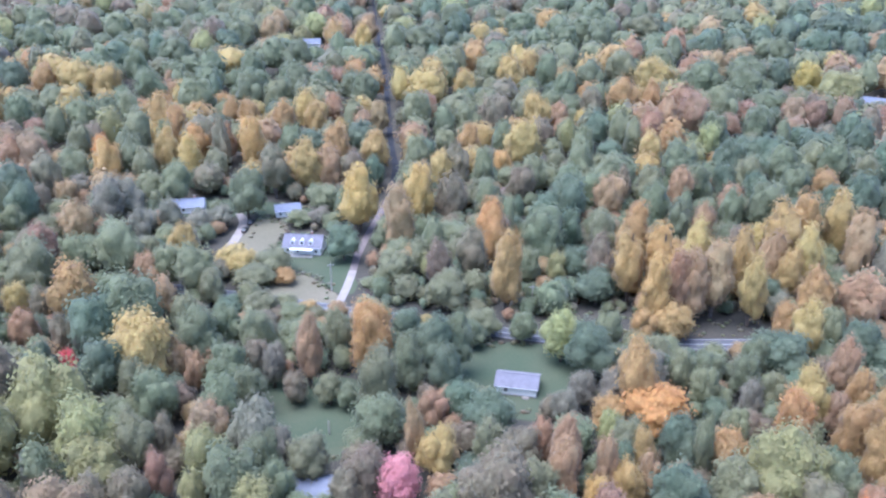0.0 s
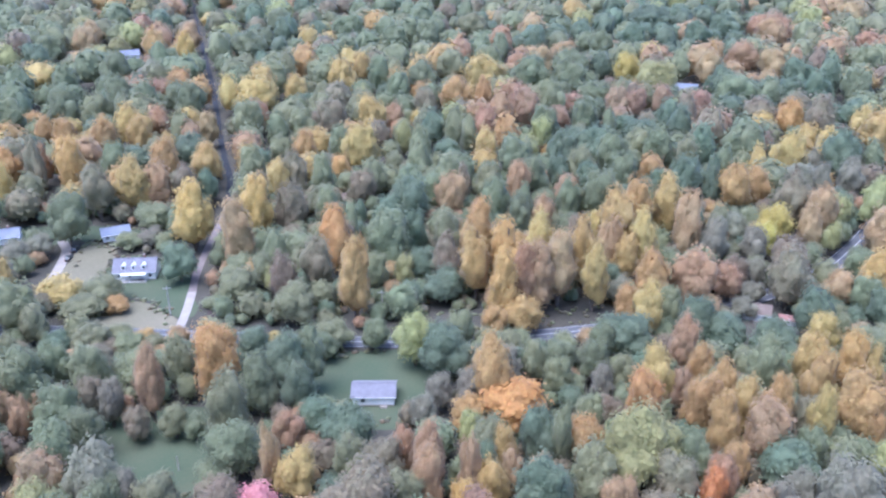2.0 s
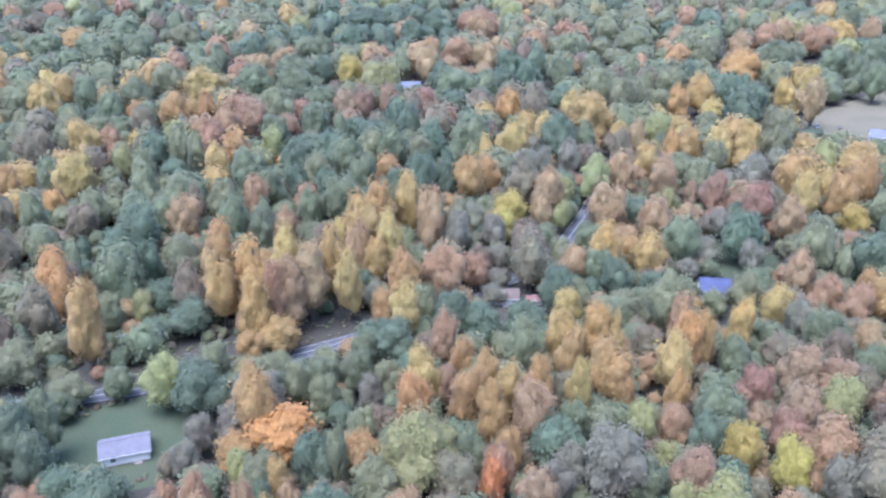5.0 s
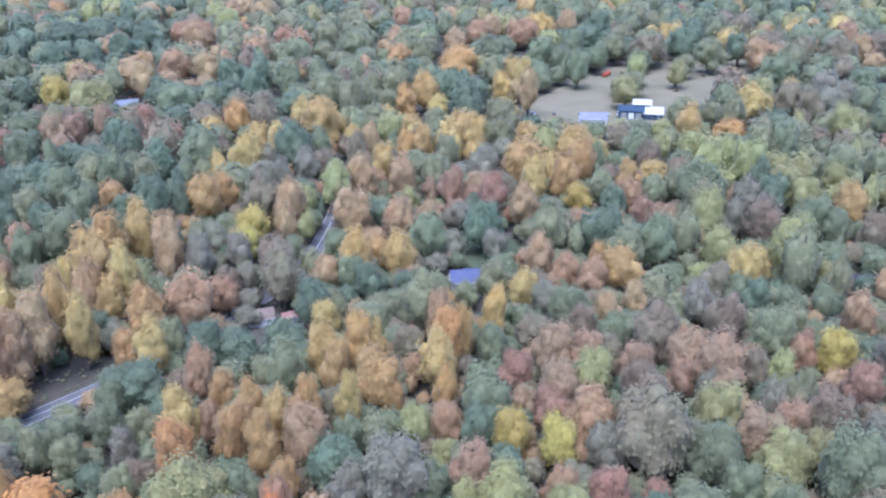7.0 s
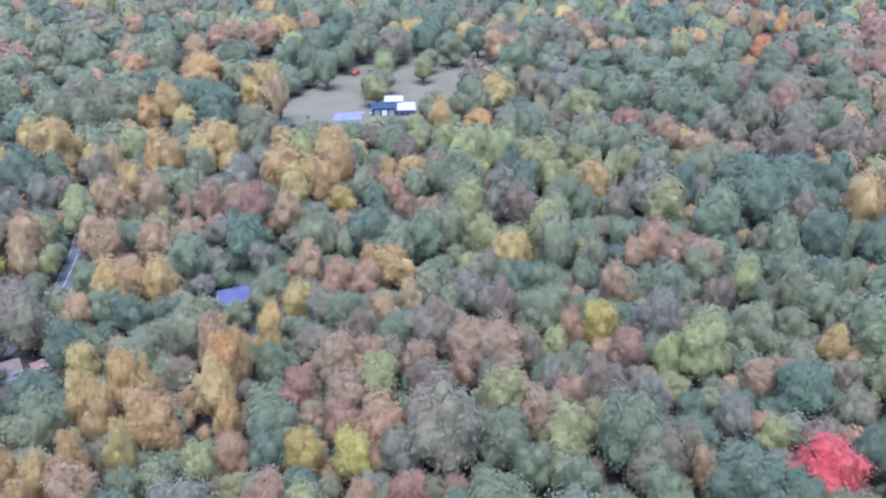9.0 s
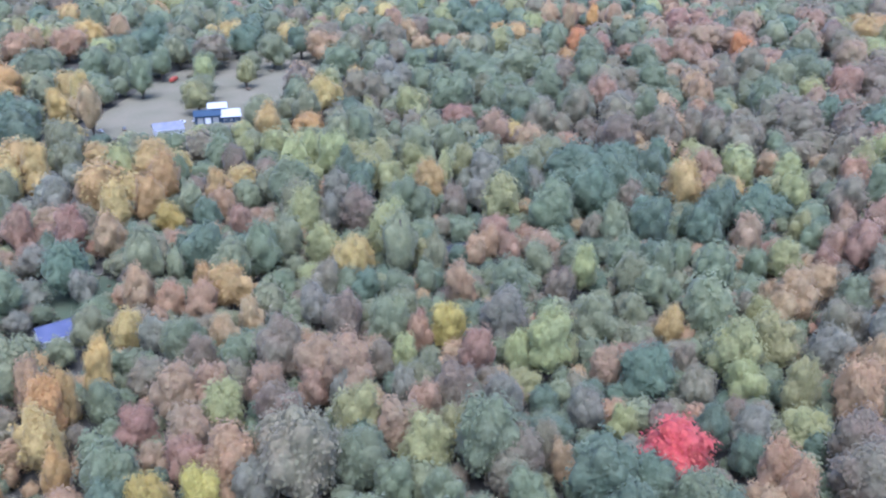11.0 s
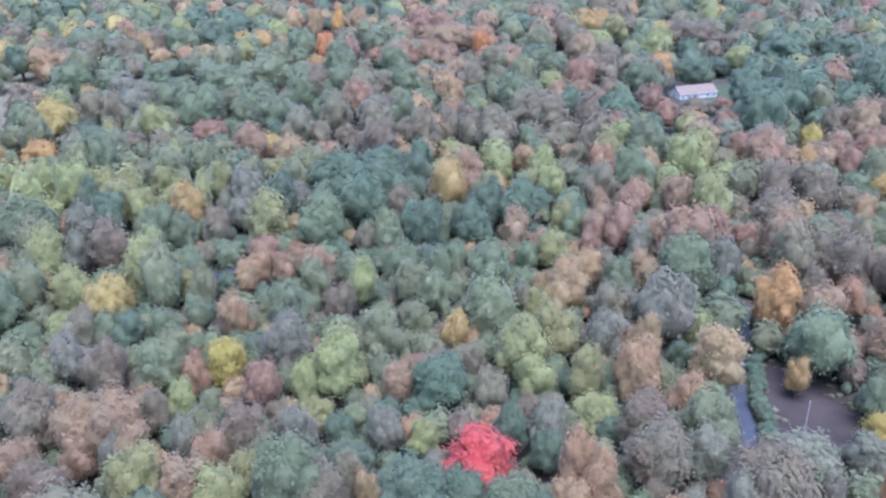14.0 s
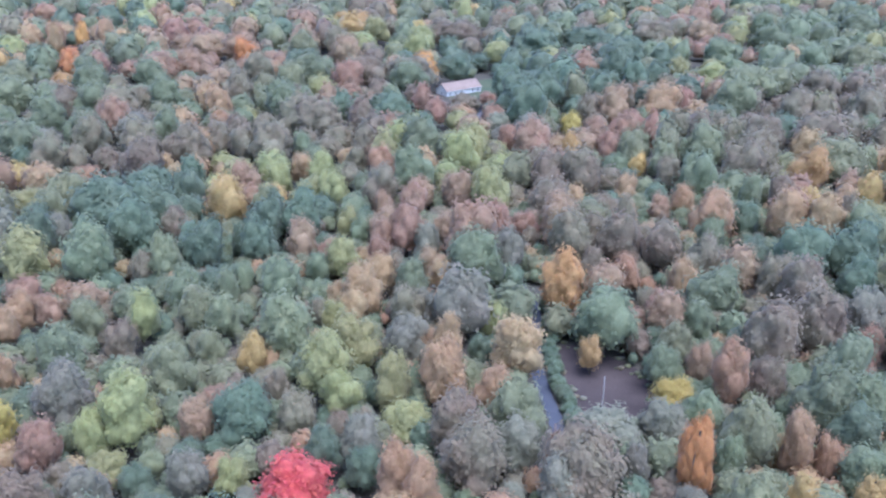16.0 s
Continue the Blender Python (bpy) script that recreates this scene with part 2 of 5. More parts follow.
# ---- ground, roads and open land ----
bm = bmesh.new()
n = 60
grid = [[bm.verts.new((-4200 + 8400 * i / n, -4200 + 8400 * j / n, 0)) for j in range(n + 1)] for i in range(n + 1)]
for i in range(n):
    for j in range(n):
        bm.faces.new((grid[i][j], grid[i + 1][j], grid[i + 1][j + 1], grid[i][j + 1]))
structure("ground", bm, LITTER, "forest floor of brown fallen leaves and bare earth", "ground")

ROAD = smooth_line([(-260, 292), (-150, 268), (-90, 258), (-33, 243), (20, 228.5), (50, 223.5), (80, 222), (115, 224), (171, 238), (211, 264), (262, 306), (330, 345)])
LANE = smooth_line([(120, -22), (160, -42), (196, -57), (212, -61), (229, -66), (262, -80), (300, -83), (350, -96), (420, -118), (520, -165)])
DRIVE = smooth_line([(-34.5, 246), (-33.6, 252), (-32.6, 262), (-32.0, 273), (-31.4, 287), (-29.3, 306), (-25.5, 332), (-23, 352)])
TRACK = smooth_line([(-23, 352), (-23, 390), (-28, 436), (-40, 584), (-52, 700), (-68, 861), (-80, 1000)])
DRIVE_WEST = smooth_line([(-86, 257), (-83, 270), (-81, 284), (-80, 314), (-84, 328)])
DRIVE_EAST = smooth_line([(4, 233), (-2, 222), (-8, 213), (-15, 209), (-20, 203)])
FARM_LANE = smooth_line([(330, 345), (385, 322), (417, 312), (440, 292), (452, 275)])

road = structure("road", strip(ROAD, -3.3, 3.3, 0.10, 0.25), ASPHALT, "two-lane grey asphalt country road through the woods", "road")
for name, a, b in (("centre_line", -0.17, 0.17), ("edge_line", -3.0, -2.8), ("edge_line", 2.8, 3.0)):
    part(name, strip(ROAD, a, b, 0.106, 0.004), LINE, road)
structure("lane", strip(LANE, -1.9, 1.9, 0.08, 0.2), BLUE_ASPHALT, "narrow winding bluish asphalt lane between the trees", "road")
structure("driveway_1", strip([p for p in DRIVE if p.y < 274], -1.45, 1.45, 0.07, 0.15), GRAVEL, "pale gravel driveway between the lawn and the woods", "driveway")
structure("driveway_5", strip([p for p in DRIVE if p.y > 271], -1.35, 1.35, 0.064, 0.15), EARTH, "pinkish gravel and earth driveway running straight into the woods", "driveway")
structure("driveway_2", strip(DRIVE_WEST, -1.8, 1.8, 0.07, 0.15), GRAVEL, "pale gravel driveway beside the mown slope", "driveway")
structure("driveway_3", strip(DRIVE_EAST, -1.5, 1.5, 0.07, 0.15), GRAVEL, "short pale gravel driveway to the white house", "driveway")
structure("driveway_4", strip(FARM_LANE, -1.5, 1.5, 0.07, 0.15), MEADOW, "worn earth farm lane to the barn", "driveway")
structure("track", strip(TRACK, -1.5, 1.5, 0.06, 0.12), SHADE_ASPHALT, "narrow asphalt track in a straight cutting, coloured dark for the deep shade there", "track")
structure("verge_dirt", sheet([(-26, 250), (-17, 262), (-17, 300), (-19, 335), (-24, 335), (-25, 290)], 0.05, 1.0, 9), DIRT, "strip of bare pinkish earth beside the driveway", "ground")

LAWNS = {
    "lawn_1": ([(-58, 274), (-46, 270), (-38, 258), (-30, 256), (-32, 282), (-38, 300), (-60, 307), (-64, 290)], GRASS, "mown green lawn round the grey-roofed house"),
    "dry_slope": ([(-79, 266), (-60, 269), (-64.5, 290), (-60.5, 307.5), (-64, 318), (-72, 326), (-77, 312)], MEADOW, "dry tan grass slope beside the driveway"),
    "verge": ([(-66, 250), (-36, 246), (-37, 256), (-47, 268), (-60, 268)], MEADOW, "dry tan grass verge beside the road"),
    "lawn_2": ([(-52, 200), (-38, 203), (-22, 202), (-12, 192), (-14, 178), (-22, 168), (-36, 166), (-46, 178)], GRASS, "mown lawn hollow among tall trees"),
    "lawn_3": ([(2, 223), (20, 223), (38, 219), (42, 205), (38, 192), (26, 184), (14, 186), (2, 200)], GRASS, "bright mown lawn round the small white house"),
    "lawn_4": ([(36, 234), (60, 229), (84, 226.5), (104, 228), (97, 233), (66, 239), (42, 242)], LITTER, "leaf-strewn verge along the road"),
    "lawn_5": ([(216, 190), (236, 186), (248, 194), (252, 212), (240, 220), (226, 216)], GRASS, "small bright lawn beside the blue-roofed house"),
    "lawn_6": ([(190, -64), (212, -68), (234, -74), (226, -86), (206, -92), (190, -84)], DIRT, "bare reddish earth bank beside the lane"),
    "lawn_7": ([(402, 318), (440, 330), (520, 345), (600, 345), (648, 312), (640, 268), (590, 240), (520, 240), (450, 244), (418, 262), (404, 290)], MEADOW, "dry straw-coloured farm meadow in the woods"),
    "lawn_8": ([(545, -150), (578, -160), (590, -200), (560, -220), (535, -190)], GRASS, "lawn behind the long low house"),
    "lawn_9": ([(-122, 330), (-96, 322), (-78, 326), (-60, 318), (-52, 330), (-70, 340), (-110, 345)], GRASS, "grass round the two western houses"),
}
for k, (name, (outline, mat, label)) in enumerate(LAWNS.items()):
    structure(name, sheet(outline, 0.04, 1.5, k), mat, label, "lawn")
structure("yard", sheet([(420, 300), (434, 298), (446, 286), (462, 280), (472, 284), (462, 296), (444, 305), (430, 310)], 0.055, 1.5, 31), MEADOW, "trodden earth farmyard behind the barn", "ground")


# ---- buildings ----
def shingled(bm, L, D, eave, ridge, over, thick):
    """A gabled roof over a body L by D, ridge along x."""
    run = D / 2
    drop = over * (ridge - eave) / run
    prism(bm, [(-run - over, eave - drop), (0, ridge), (run + over, eave - drop), (run + over, eave - drop + thick), (0, ridge + thick), (-run - over, eave - drop + thick)], -L / 2 - over, L / 2 + over)
    return bm


def courses(L, D, eave, ridge, over, thick, step):
    """Shallow overlapping courses up both slopes of a roof."""
    bm = bmesh.new()
    run, rise = D / 2 + over, (ridge - eave) * (1 + over / (D / 2))
    slope = math.hypot(run, rise)
    count = int(slope / step)
    base = eave - over * (ridge - eave) / (D / 2)
    for side in (-1, 1):
        for k in range(count):
            a, b = k / count, min(1.0, (k + 1.06) / count)
            ya, yb = side * run * (1 - a), side * run * (1 - b)
            za, zb = base + rise * a + thick, base + rise * b + thick
            quad = [(-L / 2 - over, ya, za + 0.045), (L / 2 + over, ya, za + 0.045), (L / 2 + over, yb, zb + 0.012), (-L / 2 - over, yb, zb + 0.012)]
            low = [(x, y, z - 0.04) for x, y, z in quad]
            vs = [bm.verts.new(v) for v in quad + low]
            bm.faces.new(vs[:4])
            for i in range(4):
                j = (i + 1) % 4
                bm.faces.new((vs[i], vs[i + 4], vs[j + 4], vs[j]))
    bmesh.ops.recalc_face_normals(bm, faces=bm.faces)
    return bm


def window(parent, x, y, z, w, h, face):
    """A framed window on the wall that faces -y or +y (face -1, 1) or -x, +x (face -2, 2)."""
    def slab(bm, u0, u1, z0, z1, d0, d1):
        s = 1 if face > 0 else -1
        lo, hi = sorted((d0 * s, d1 * s))
        if abs(face) == 1:
            box(bm, x + u0, x + u1, y + lo, y + hi, z0, z1)
        else:
            box(bm, x + lo, x + hi, y + u0, y + u1, z0, z1)
    f = bmesh.new()
    for u0, u1, z0, z1 in ((-w / 2 - 0.1, -w / 2, z - 0.1, z + h + 0.1), (w / 2, w / 2 + 0.1, z - 0.1, z + h + 0.1), (-w / 2, w / 2, z - 0.1, z), (-w / 2, w / 2, z + h, z + h + 0.1), (-w / 2, w / 2, z + h / 2 - 0.03, z + h / 2 + 0.03)):
        slab(f, u0, u1, z0, z1, -0.02, 0.07)
    frame_ob = part("window", f, TRIM, parent)
    g = bmesh.new()
    slab(g, -w / 2, w / 2, z, z + h, -0.02, 0.025)
    part("pane", g, GLASS, frame_ob)


def house(name, x, y, turn, L, D, eave, ridge, wall_mat, roof_mat, label, windows=3, chimney=True, porch=False, over=0.5, door=True, group=""):
    h = thing(name, x, y, turn, 0, label, "house", group)
    part("foundation", boxes((-L / 2 - 0.05, L / 2 + 0.05, -D / 2 - 0.05, D / 2 + 0.05, -0.3, 0.35)), METAL if wall_mat is DARK_WALL else GRAVEL, h)
    walls = bmesh.new()
    prism(walls, [(-D / 2, 0.35), (D / 2, 0.35), (D / 2, eave), (0, ridge - 0.06), (-D / 2, eave)], -L / 2, L / 2)
    part("wall", walls, wall_mat, h)
    roof = part("roof", shingled(bmesh.new(), L, D, eave, ridge, over, 0.16), roof_mat, h)
    tagged(part("roof_course", courses(L, D, eave, ridge, over, 0.16, 0.32), roof_mat, roof), kind="stuff")
    part("ridge_cap", boxes((-L / 2 - over, L / 2 + over, -0.16, 0.16, ridge + 0.12, ridge + 0.25)), roof_mat, roof)
    for s in (-1, 1):
        z = eave - over * (ridge - eave) / (D / 2)
        part("gutter", boxes((-L / 2 - over, L / 2 + over, s * (D / 2 + over + 0.06) - 0.06, s * (D / 2 + over + 0.06) + 0.06, z - 0.02, z + 0.14)), TRIM, roof)
        for k in range(windows):
            wx = -L / 2 + L * (k + 0.5) / windows
            if door and s < 0 and k == windows // 2:
                d = part("door", boxes((wx - 0.5, wx + 0.5, -D / 2 - 0.06, -D / 2 + 0.02, 0.4, 2.45)), TRIM, h)
                part("door_handle", boxes((wx + 0.36, wx + 0.42, -D / 2 - 0.12, -D / 2 - 0.06, 1.35, 1.5)), METAL, d)
                part("step", boxes((wx - 0.9, wx + 0.9, -D / 2 - 1.2, -D / 2 - 0.05, -0.05, 0.3)), GRAVEL, h)
            else:
                window(h, wx, s * D / 2, 1.2, 1.1, 1.2, s)
        window(h, s * L / 2, 0, 1.2, 1.0, 1.2, 2 * s)
    if chimney:
        c = part("chimney", boxes((L * 0.18, L * 0.18 + 0.7, 0.4, 1.1, eave, ridge + 1.0)), BRICK, h)
        part("chimney_cap", boxes((L * 0.18 - 0.08, L * 0.18 + 0.78, 0.32, 1.18, ridge + 1.0, ridge + 1.12)), GRAVEL, c)
    if porch:
        p = part("porch_roof", boxes((-L * 0.3, L * 0.3, -D / 2 - 2.4, -D / 2 - 0.02, eave - 0.35, eave - 0.2)), TRIM, h)
        for k in range(4):
            px = -L * 0.29 + k * L * 0.58 / 3
            part("porch_post", boxes((px - 0.07, px + 0.07, -D / 2 - 2.3, -D / 2 - 2.16, 0.3, eave - 0.35)), TRIM, h)
        part("porch_floor", boxes((-L * 0.3, L * 0.3, -D / 2 - 2.4, -D / 2 - 0.05, 0.1, 0.3)), POLE_WOOD, h)
    return h


house("house", 20.5, 198.0, -11, 11.0, 7.4, 2.9, 4.6, SIDING, LILAC_SHINGLE, "small white ranch house with a lilac-grey shingle roof on a lawn", 2, False)
grey_house = house("house", -51.5, 290.5, -6, 14.0, 8.6, 3.2, 6.4, SIDING, LILAC_SHINGLE, "white house with a grey roof and three white dormers", 4, True, True)
for k in range(3):
    dx = -3.6 + 3.4 * k
    dorm = bmesh.new()
    prism(dorm, [(-0.75, 3.6), (0.75, 3.6), (0.75, 5.1), (0, 5.8), (-0.75, 5.1)], 0, 2.6)
    bmesh.ops.rotate(dorm, verts=dorm.verts, cent=(0, 0, 0), matrix=Matrix.Rotation(radians(90), 3, "Z"))
    bmesh.ops.translate(dorm, verts=dorm.verts, vec=(dx, -3.6, 0))
    d = part("dormer", dorm, TRIM, grey_house)
    part("dormer_window", boxes((dx - 0.4, dx + 0.4, -3.66, -3.59, 4.1, 5.0)), GLASS, d)
house("house", -64.0, 327.0, 14, 10.0, 7.0, 2.8, 4.6, SIDING, PALE_BLUE, "small white house with a pale blue metal roof", 3, False)
house("house", -106.0, 331.0, 8, 13.0, 8.0, 3.0, 5.2, SIDING, PALE_BLUE, "white house with a bluish roof behind grey trees", 4, True)
house("house", 31.0, 346.0, 5, 12.0, 7.5, 3.0, 5.0, BRICK, PALE_SHINGLE, "brick house with a faded pinkish roof deep in the trees", 3, True)
house("house", -28.0, 154.0, -8, 9.0, 7.0, 3.0, 4.8, SIDING, PALE_BLUE, "small house with a pale blue metal roof under trees", 3, False)
house("house", 208.0, 189.0, -38, 10.5, 8.5, 3.2, 5.8, SIDING, BLUE_ROOF, "white house with a deep blue metal roof by a lawn", 3, False)
house("house", 558.0, -162.0, -72, 28.0, 12.0, 3.6, 7.6, SIDING, PALE_SHINGLE, "long low house with a faded pinkish shingle roof", 6, False)
house("house", 258.0, 505.0, -30, 15.0, 9.0, 3.2, 5.8, SIDING, PALE_BLUE, "far house with a pale roof among the trees", 4, True)
house("house", -104.0, 680.0, 10, 13.0, 9.0, 5.6, 8.4, SIDING, PALE_BLUE, "distant pale two-storey house among the trees", 3, False)
house("house", 293.0, 86.0, -50, 12.0, 8.0, 3.2, 5.8, DARK_WALL, DARK_SHINGLE, "dark house hidden deep among the trees", 3, False)
house("house", 254.0, -214.0, 30, 9.0, 7.0, 3.0, 4.8, SIDING, SHINGLE, "small white house half hidden by tall trees", 3, False)
house("house", 144.5, 219.5, -30, 8.0, 5.5, 2.8, 4.8, SIDING, TAN_SHINGLE, "low house with a faded tan-brown roof in a clearing", 3, False)
house("shed", 152.0, 213.5, -30, 5.0, 3.0, 2.2, 2.9, SIDING, CORAL_ROOF, "small shed with a coral-pink metal roof", 1, False, door=False)
house("garage", 416.0, 272.0, -52, 15.0, 10.0, 3.6, 6.4, SIDING, PALE_LILAC, "low farm building with a pale lilac-blue metal roof", 4, False)

# the barn: a low dark front, a tall middle and a lean-to under white roofs
barn = thing("barn", 446, 258, -61, 0, "dark blue barn with two white metal roofs and a lean-to", "barn")


def shed_block(x0, x1, y0, y1, front, back, wall, roof_name, roof_mat):
    """Walls under a single pitch between a front and a back height, with a ribbed roof."""
    w = bmesh.new()
    prism(w, [(y0, -0.1), (y1, -0.1), (y1, back), (y0, front)], x0, x1)
    part("wall", w, wall, barn)
    rise = (back - front) / (y1 - y0)
    r_ = bmesh.new()
    prism(r_, [(y0 - 0.6, front - 0.6 * rise + 0.01), (y1 + 0.6, back + 0.6 * rise + 0.01), (y1 + 0.6, back + 0.6 * rise + 0.2), (y0 - 0.6, front - 0.6 * rise + 0.2)], x0 - 0.6, x1 + 0.6)
    top = part(roof_name, r_, roof_mat, barn)
    for k in range(int((x1 - x0 + 0.6) / 0.9)):
        rx = x0 - 0.3 + 0.9 * k
        rib = bmesh.new()
        prism(rib, [(y0 - 0.6, front - 0.6 * rise + 0.19), (y1 + 0.6, back + 0.6 * rise + 0.19), (y1 + 0.6, back + 0.6 * rise + 0.26), (y0 - 0.6, front - 0.6 * rise + 0.26)], rx - 0.05, rx + 0.05)
        part("roof_rib", rib, roof_mat, top)


shed_block(-13, 1.2, -4, 4, 4.4, 5.6, DARK_WALL, "low_roof", DARK_WALL)
shed_block(-5, 5, 4.1, 9, 6.6, 8.2, DARK_WALL, "tall_roof", WHITE_ROOF)
shed_block(1.4, 12, -4.5, 3.9, 3.4, 5.4, DARK_WALL, "lean_to_roof", WHITE_ROOF)
for k in range(3):
    d = part("barn_door", boxes((-11.5 + 4.2 * k, -8.4 + 4.2 * k, -4.1, -3.98, 0.05, 3.4)), METAL if k != 1 else TRIM, barn)
    part("door_handle", boxes((-8.8 + 4.2 * k, -8.7 + 4.2 * k, -4.16, -4.1, 1.4, 1.8)), METAL, d)
for k in range(3):
    window(barn, 3.4 + 3.2 * k, -4.5, 1.2, 1.2, 1.0, -1)


# ---- vehicles, poles and small things ----
def car(name, x, y, turn, paint, label, L=4.5, W=1.8, H=1.5):
    c = thing(name, x, y, turn, 0.05, label, "car")
    low = bmesh.new()
    prism(low, [(-W / 2, 0.35), (W / 2, 0.35), (W / 2 - 0.03, 0.85), (W / 2 - 0.12, 0.95), (-W / 2 + 0.12, 0.95), (-W / 2 + 0.03, 0.85)], -L / 2, L / 2)
    bmesh.ops.bevel(low, geom=list(low.edges), offset=0.06, segments=2, affect="EDGES")
    part("body", low, paint, c)
    cab = bmesh.new()
    v = [cab.verts.new(p) for p in ((-L * 0.4, -W * 0.45, 0.93), (L * 0.2, -W * 0.45, 0.93), (L * 0.2, W * 0.45, 0.93), (-L * 0.4, W * 0.45, 0.93),
                                    (-L * 0.28, -W * 0.36, H), (L * 0.06, -W * 0.36, H), (L * 0.06, W * 0.36, H), (-L * 0.28, W * 0.36, H))]
    for f in ((0, 1, 5, 4), (1, 2, 6, 5), (2, 3, 7, 6), (3, 0, 4, 7), (0, 3, 2, 1)):
        cab.faces.new([v[i] for i in f])
    cabin = part("cabin_glass", cab, GLASS, c)
    part("car_roof", boxes((-L * 0.29, L * 0.07, -W * 0.37, W * 0.37, H - 0.01, H + 0.05), soft=0.02), paint, c)
    for sx in (-0.31, 0.31):
        for sy in (-1, 1):
            wheel = bmesh.new()
            tube(wheel, (L * sx, sy * (W / 2 - 0.2), 0.33), (L * sx, sy * (W / 2 + 0.01), 0.33), 0.33, 0.33, 14)
            w = part("wheel", wheel, CHAR, c)
            rim = bmesh.new()
            tube(rim, (L * sx, sy * (W / 2 + 0.01), 0.33), (L * sx, sy * (W / 2 + 0.03), 0.33), 0.2, 0.18, 12)
            part("rim", rim, METAL, w)
    for sy in (-1, 1):
        part("headlight", boxes((L / 2 - 0.05, L / 2 + 0.02, sy * W * 0.33 - 0.16, sy * W * 0.33 + 0.16, 0.62, 0.78)), TRIM, c)
        part("tail_light", boxes((-L / 2 - 0.02, -L / 2 + 0.05, sy * W * 0.36 - 0.12, sy * W * 0.36 + 0.12, 0.62, 0.8)), CAR_RED, c)
    return c


car("car", -15.5, 209.5, 25, CAR_WHITE, "white car parked on the gravel drive")
car("car", -77.2, 317.0, 85, CAR_DARK, "dark car parked beside the pale gravel driveway", 5.4, 2.0, 1.8)
car("car", -78.0, 309.0, 85, CAR_DARK, "dark car parked beside the pale gravel driveway", 4.8, 1.9, 1.6)
car("car", 223.0, 207.0, 20, CAR_WHITE, "white car parked by the blue-roofed house")
car("car", 229.0, 212.0, 35, CAR_WHITE, "white car parked at the edge of the lawn")
car("van", -10.0, 157.0, 30, CAR_WHITE, "white van parked beneath the pink tree", 5.2, 2.0, 2.1)
car("car", 437.0, 276.0, -20, CAR_WHITE, "white car parked in the farmyard", 5.0, 1.9, 1.7)
car("car", 443.0, 271.0, 10, CAR_WHITE, "white pickup parked in the farmyard", 5.5, 2.0, 1.8)
car("car", 418.0, 300.0, 40, CAR_DARK, "dark car parked on the farm lane", 4.8, 1.9, 1.6)
car("car", 243.0, -187.0, 50, CAR_WHITE, "white car parked in a gap among the trees")
car("car", 411.0, 310.0, 60, CAR_WHITE, "white car parked on the farm lane")

trailer = thing("trailer", 532, 335, 12, 0, "orange-red farm trailer at the edge of the meadow", "trailer")
part("body", boxes((-5.0, 5.0, -1.3, 1.3, 0.9, 2.6), soft=0.08), CAR_RED, trailer)
for sx in (-3.6, -2.5, 2.5, 3.6):
    for sy in (-1.3, 1.3):
        wheel = bmesh.new()
        tube(wheel, (sx, sy - 0.15, 0.5), (sx, sy + 0.15, 0.5), 0.5, 0.5, 14)
        part("wheel", wheel, CHAR, trailer)


def utility_pole(x, y, height, turn, label, arm=True):
    p = thing("utility_pole", x, y, turn, 0, label, "utility pole", "utility poles")
    bm = bmesh.new()
    tube(bm, (0, 0, -0.3), (0, 0, height), 0.19, 0.13, 10)
    part("pole", bm, POLE_WOOD, p)
    if arm:
        part("crossarm", boxes((-1.2, 1.2, -0.22, -0.12, height - 0.9, height - 0.72)), POLE_WOOD, p)
        for k in (-1.05, 0, 1.05):
            ins = bmesh.new()
            tube(ins, (k, -0.17, height - 0.72), (k, -0.17, height - 0.5), 0.06, 0.04, 8)
            part("insulator", ins, TRIM, p)
    return p


utility_pole(-37.5, 257, 10.5, 10, "pale weathered wooden utility pole on the lawn")
utility_pole(-28.5, 177, 4.0, 40, "short pale pole on the lawn", False)
utility_pole(199, -71, 11.0, -20, "pale leaning utility pole on the earth bank", False)
utility_pole(29, 246, 8.0, 0, "utility pole by the grass verge")
for x, y, turn in ((4, 207, 20), (38, 194, 70)):
    b = thing("propane_tank", x, y, turn, 0, "white propane tank on short legs by the house", "tank", "propane tanks")
    bm = bmesh.new()
    tube(bm, (-1.0, 0, 0.8), (1.0, 0, 0.8), 0.42, 0.42, 14)
    tube(bm, (1.0, 0, 0.8), (1.25, 0, 0.8), 0.42, 0.2, 14)
    tube(bm, (-1.25, 0, 0.8), (-1.0, 0, 0.8), 0.2, 0.42, 14)
    part("shell", bm, TRIM, b)
    for sx in (-0.7, 0.7):
        part("leg", boxes((sx - 0.06, sx + 0.06, -0.3, 0.3, -0.05, 0.45)), METAL, b)


# ---- trees that stand out in the woods: x, y, crown radius, height, and whether broad, oval or a spire ----
MARKED = {}
MARKED["amber"] = [
    (33, 144, 3.5, 15, 0), (82, 165, 5.4, 23, 1), (142, 140, 3.4, 19, 1), (-20, 204, 6.9, 26, 1), (141, 169, 5.5, 24, 2), (162, 157, 4.9, 21, 1), (181, 156, 4.3, 21, 1), (63, 231, 5.6, 28, 2),
    (70, 246, 6.7, 30, 2), (249, -83, 7.5, 26, 2), (17, 274, 6.8, 28, 2), (182, 216, 6.6, 23, 2), (-10, 310, 7.5, 29, 1), (-33, 308, 9.0, 29, 2), (26, 368, 5.7, 16, 0), (-112, 357, 6.3, 27, 2),
    (-87, 374, 7.1, 30, 1), (-147, 353, 7.4, 27, 2), (-115, 383, 7.2, 24, 1),
]
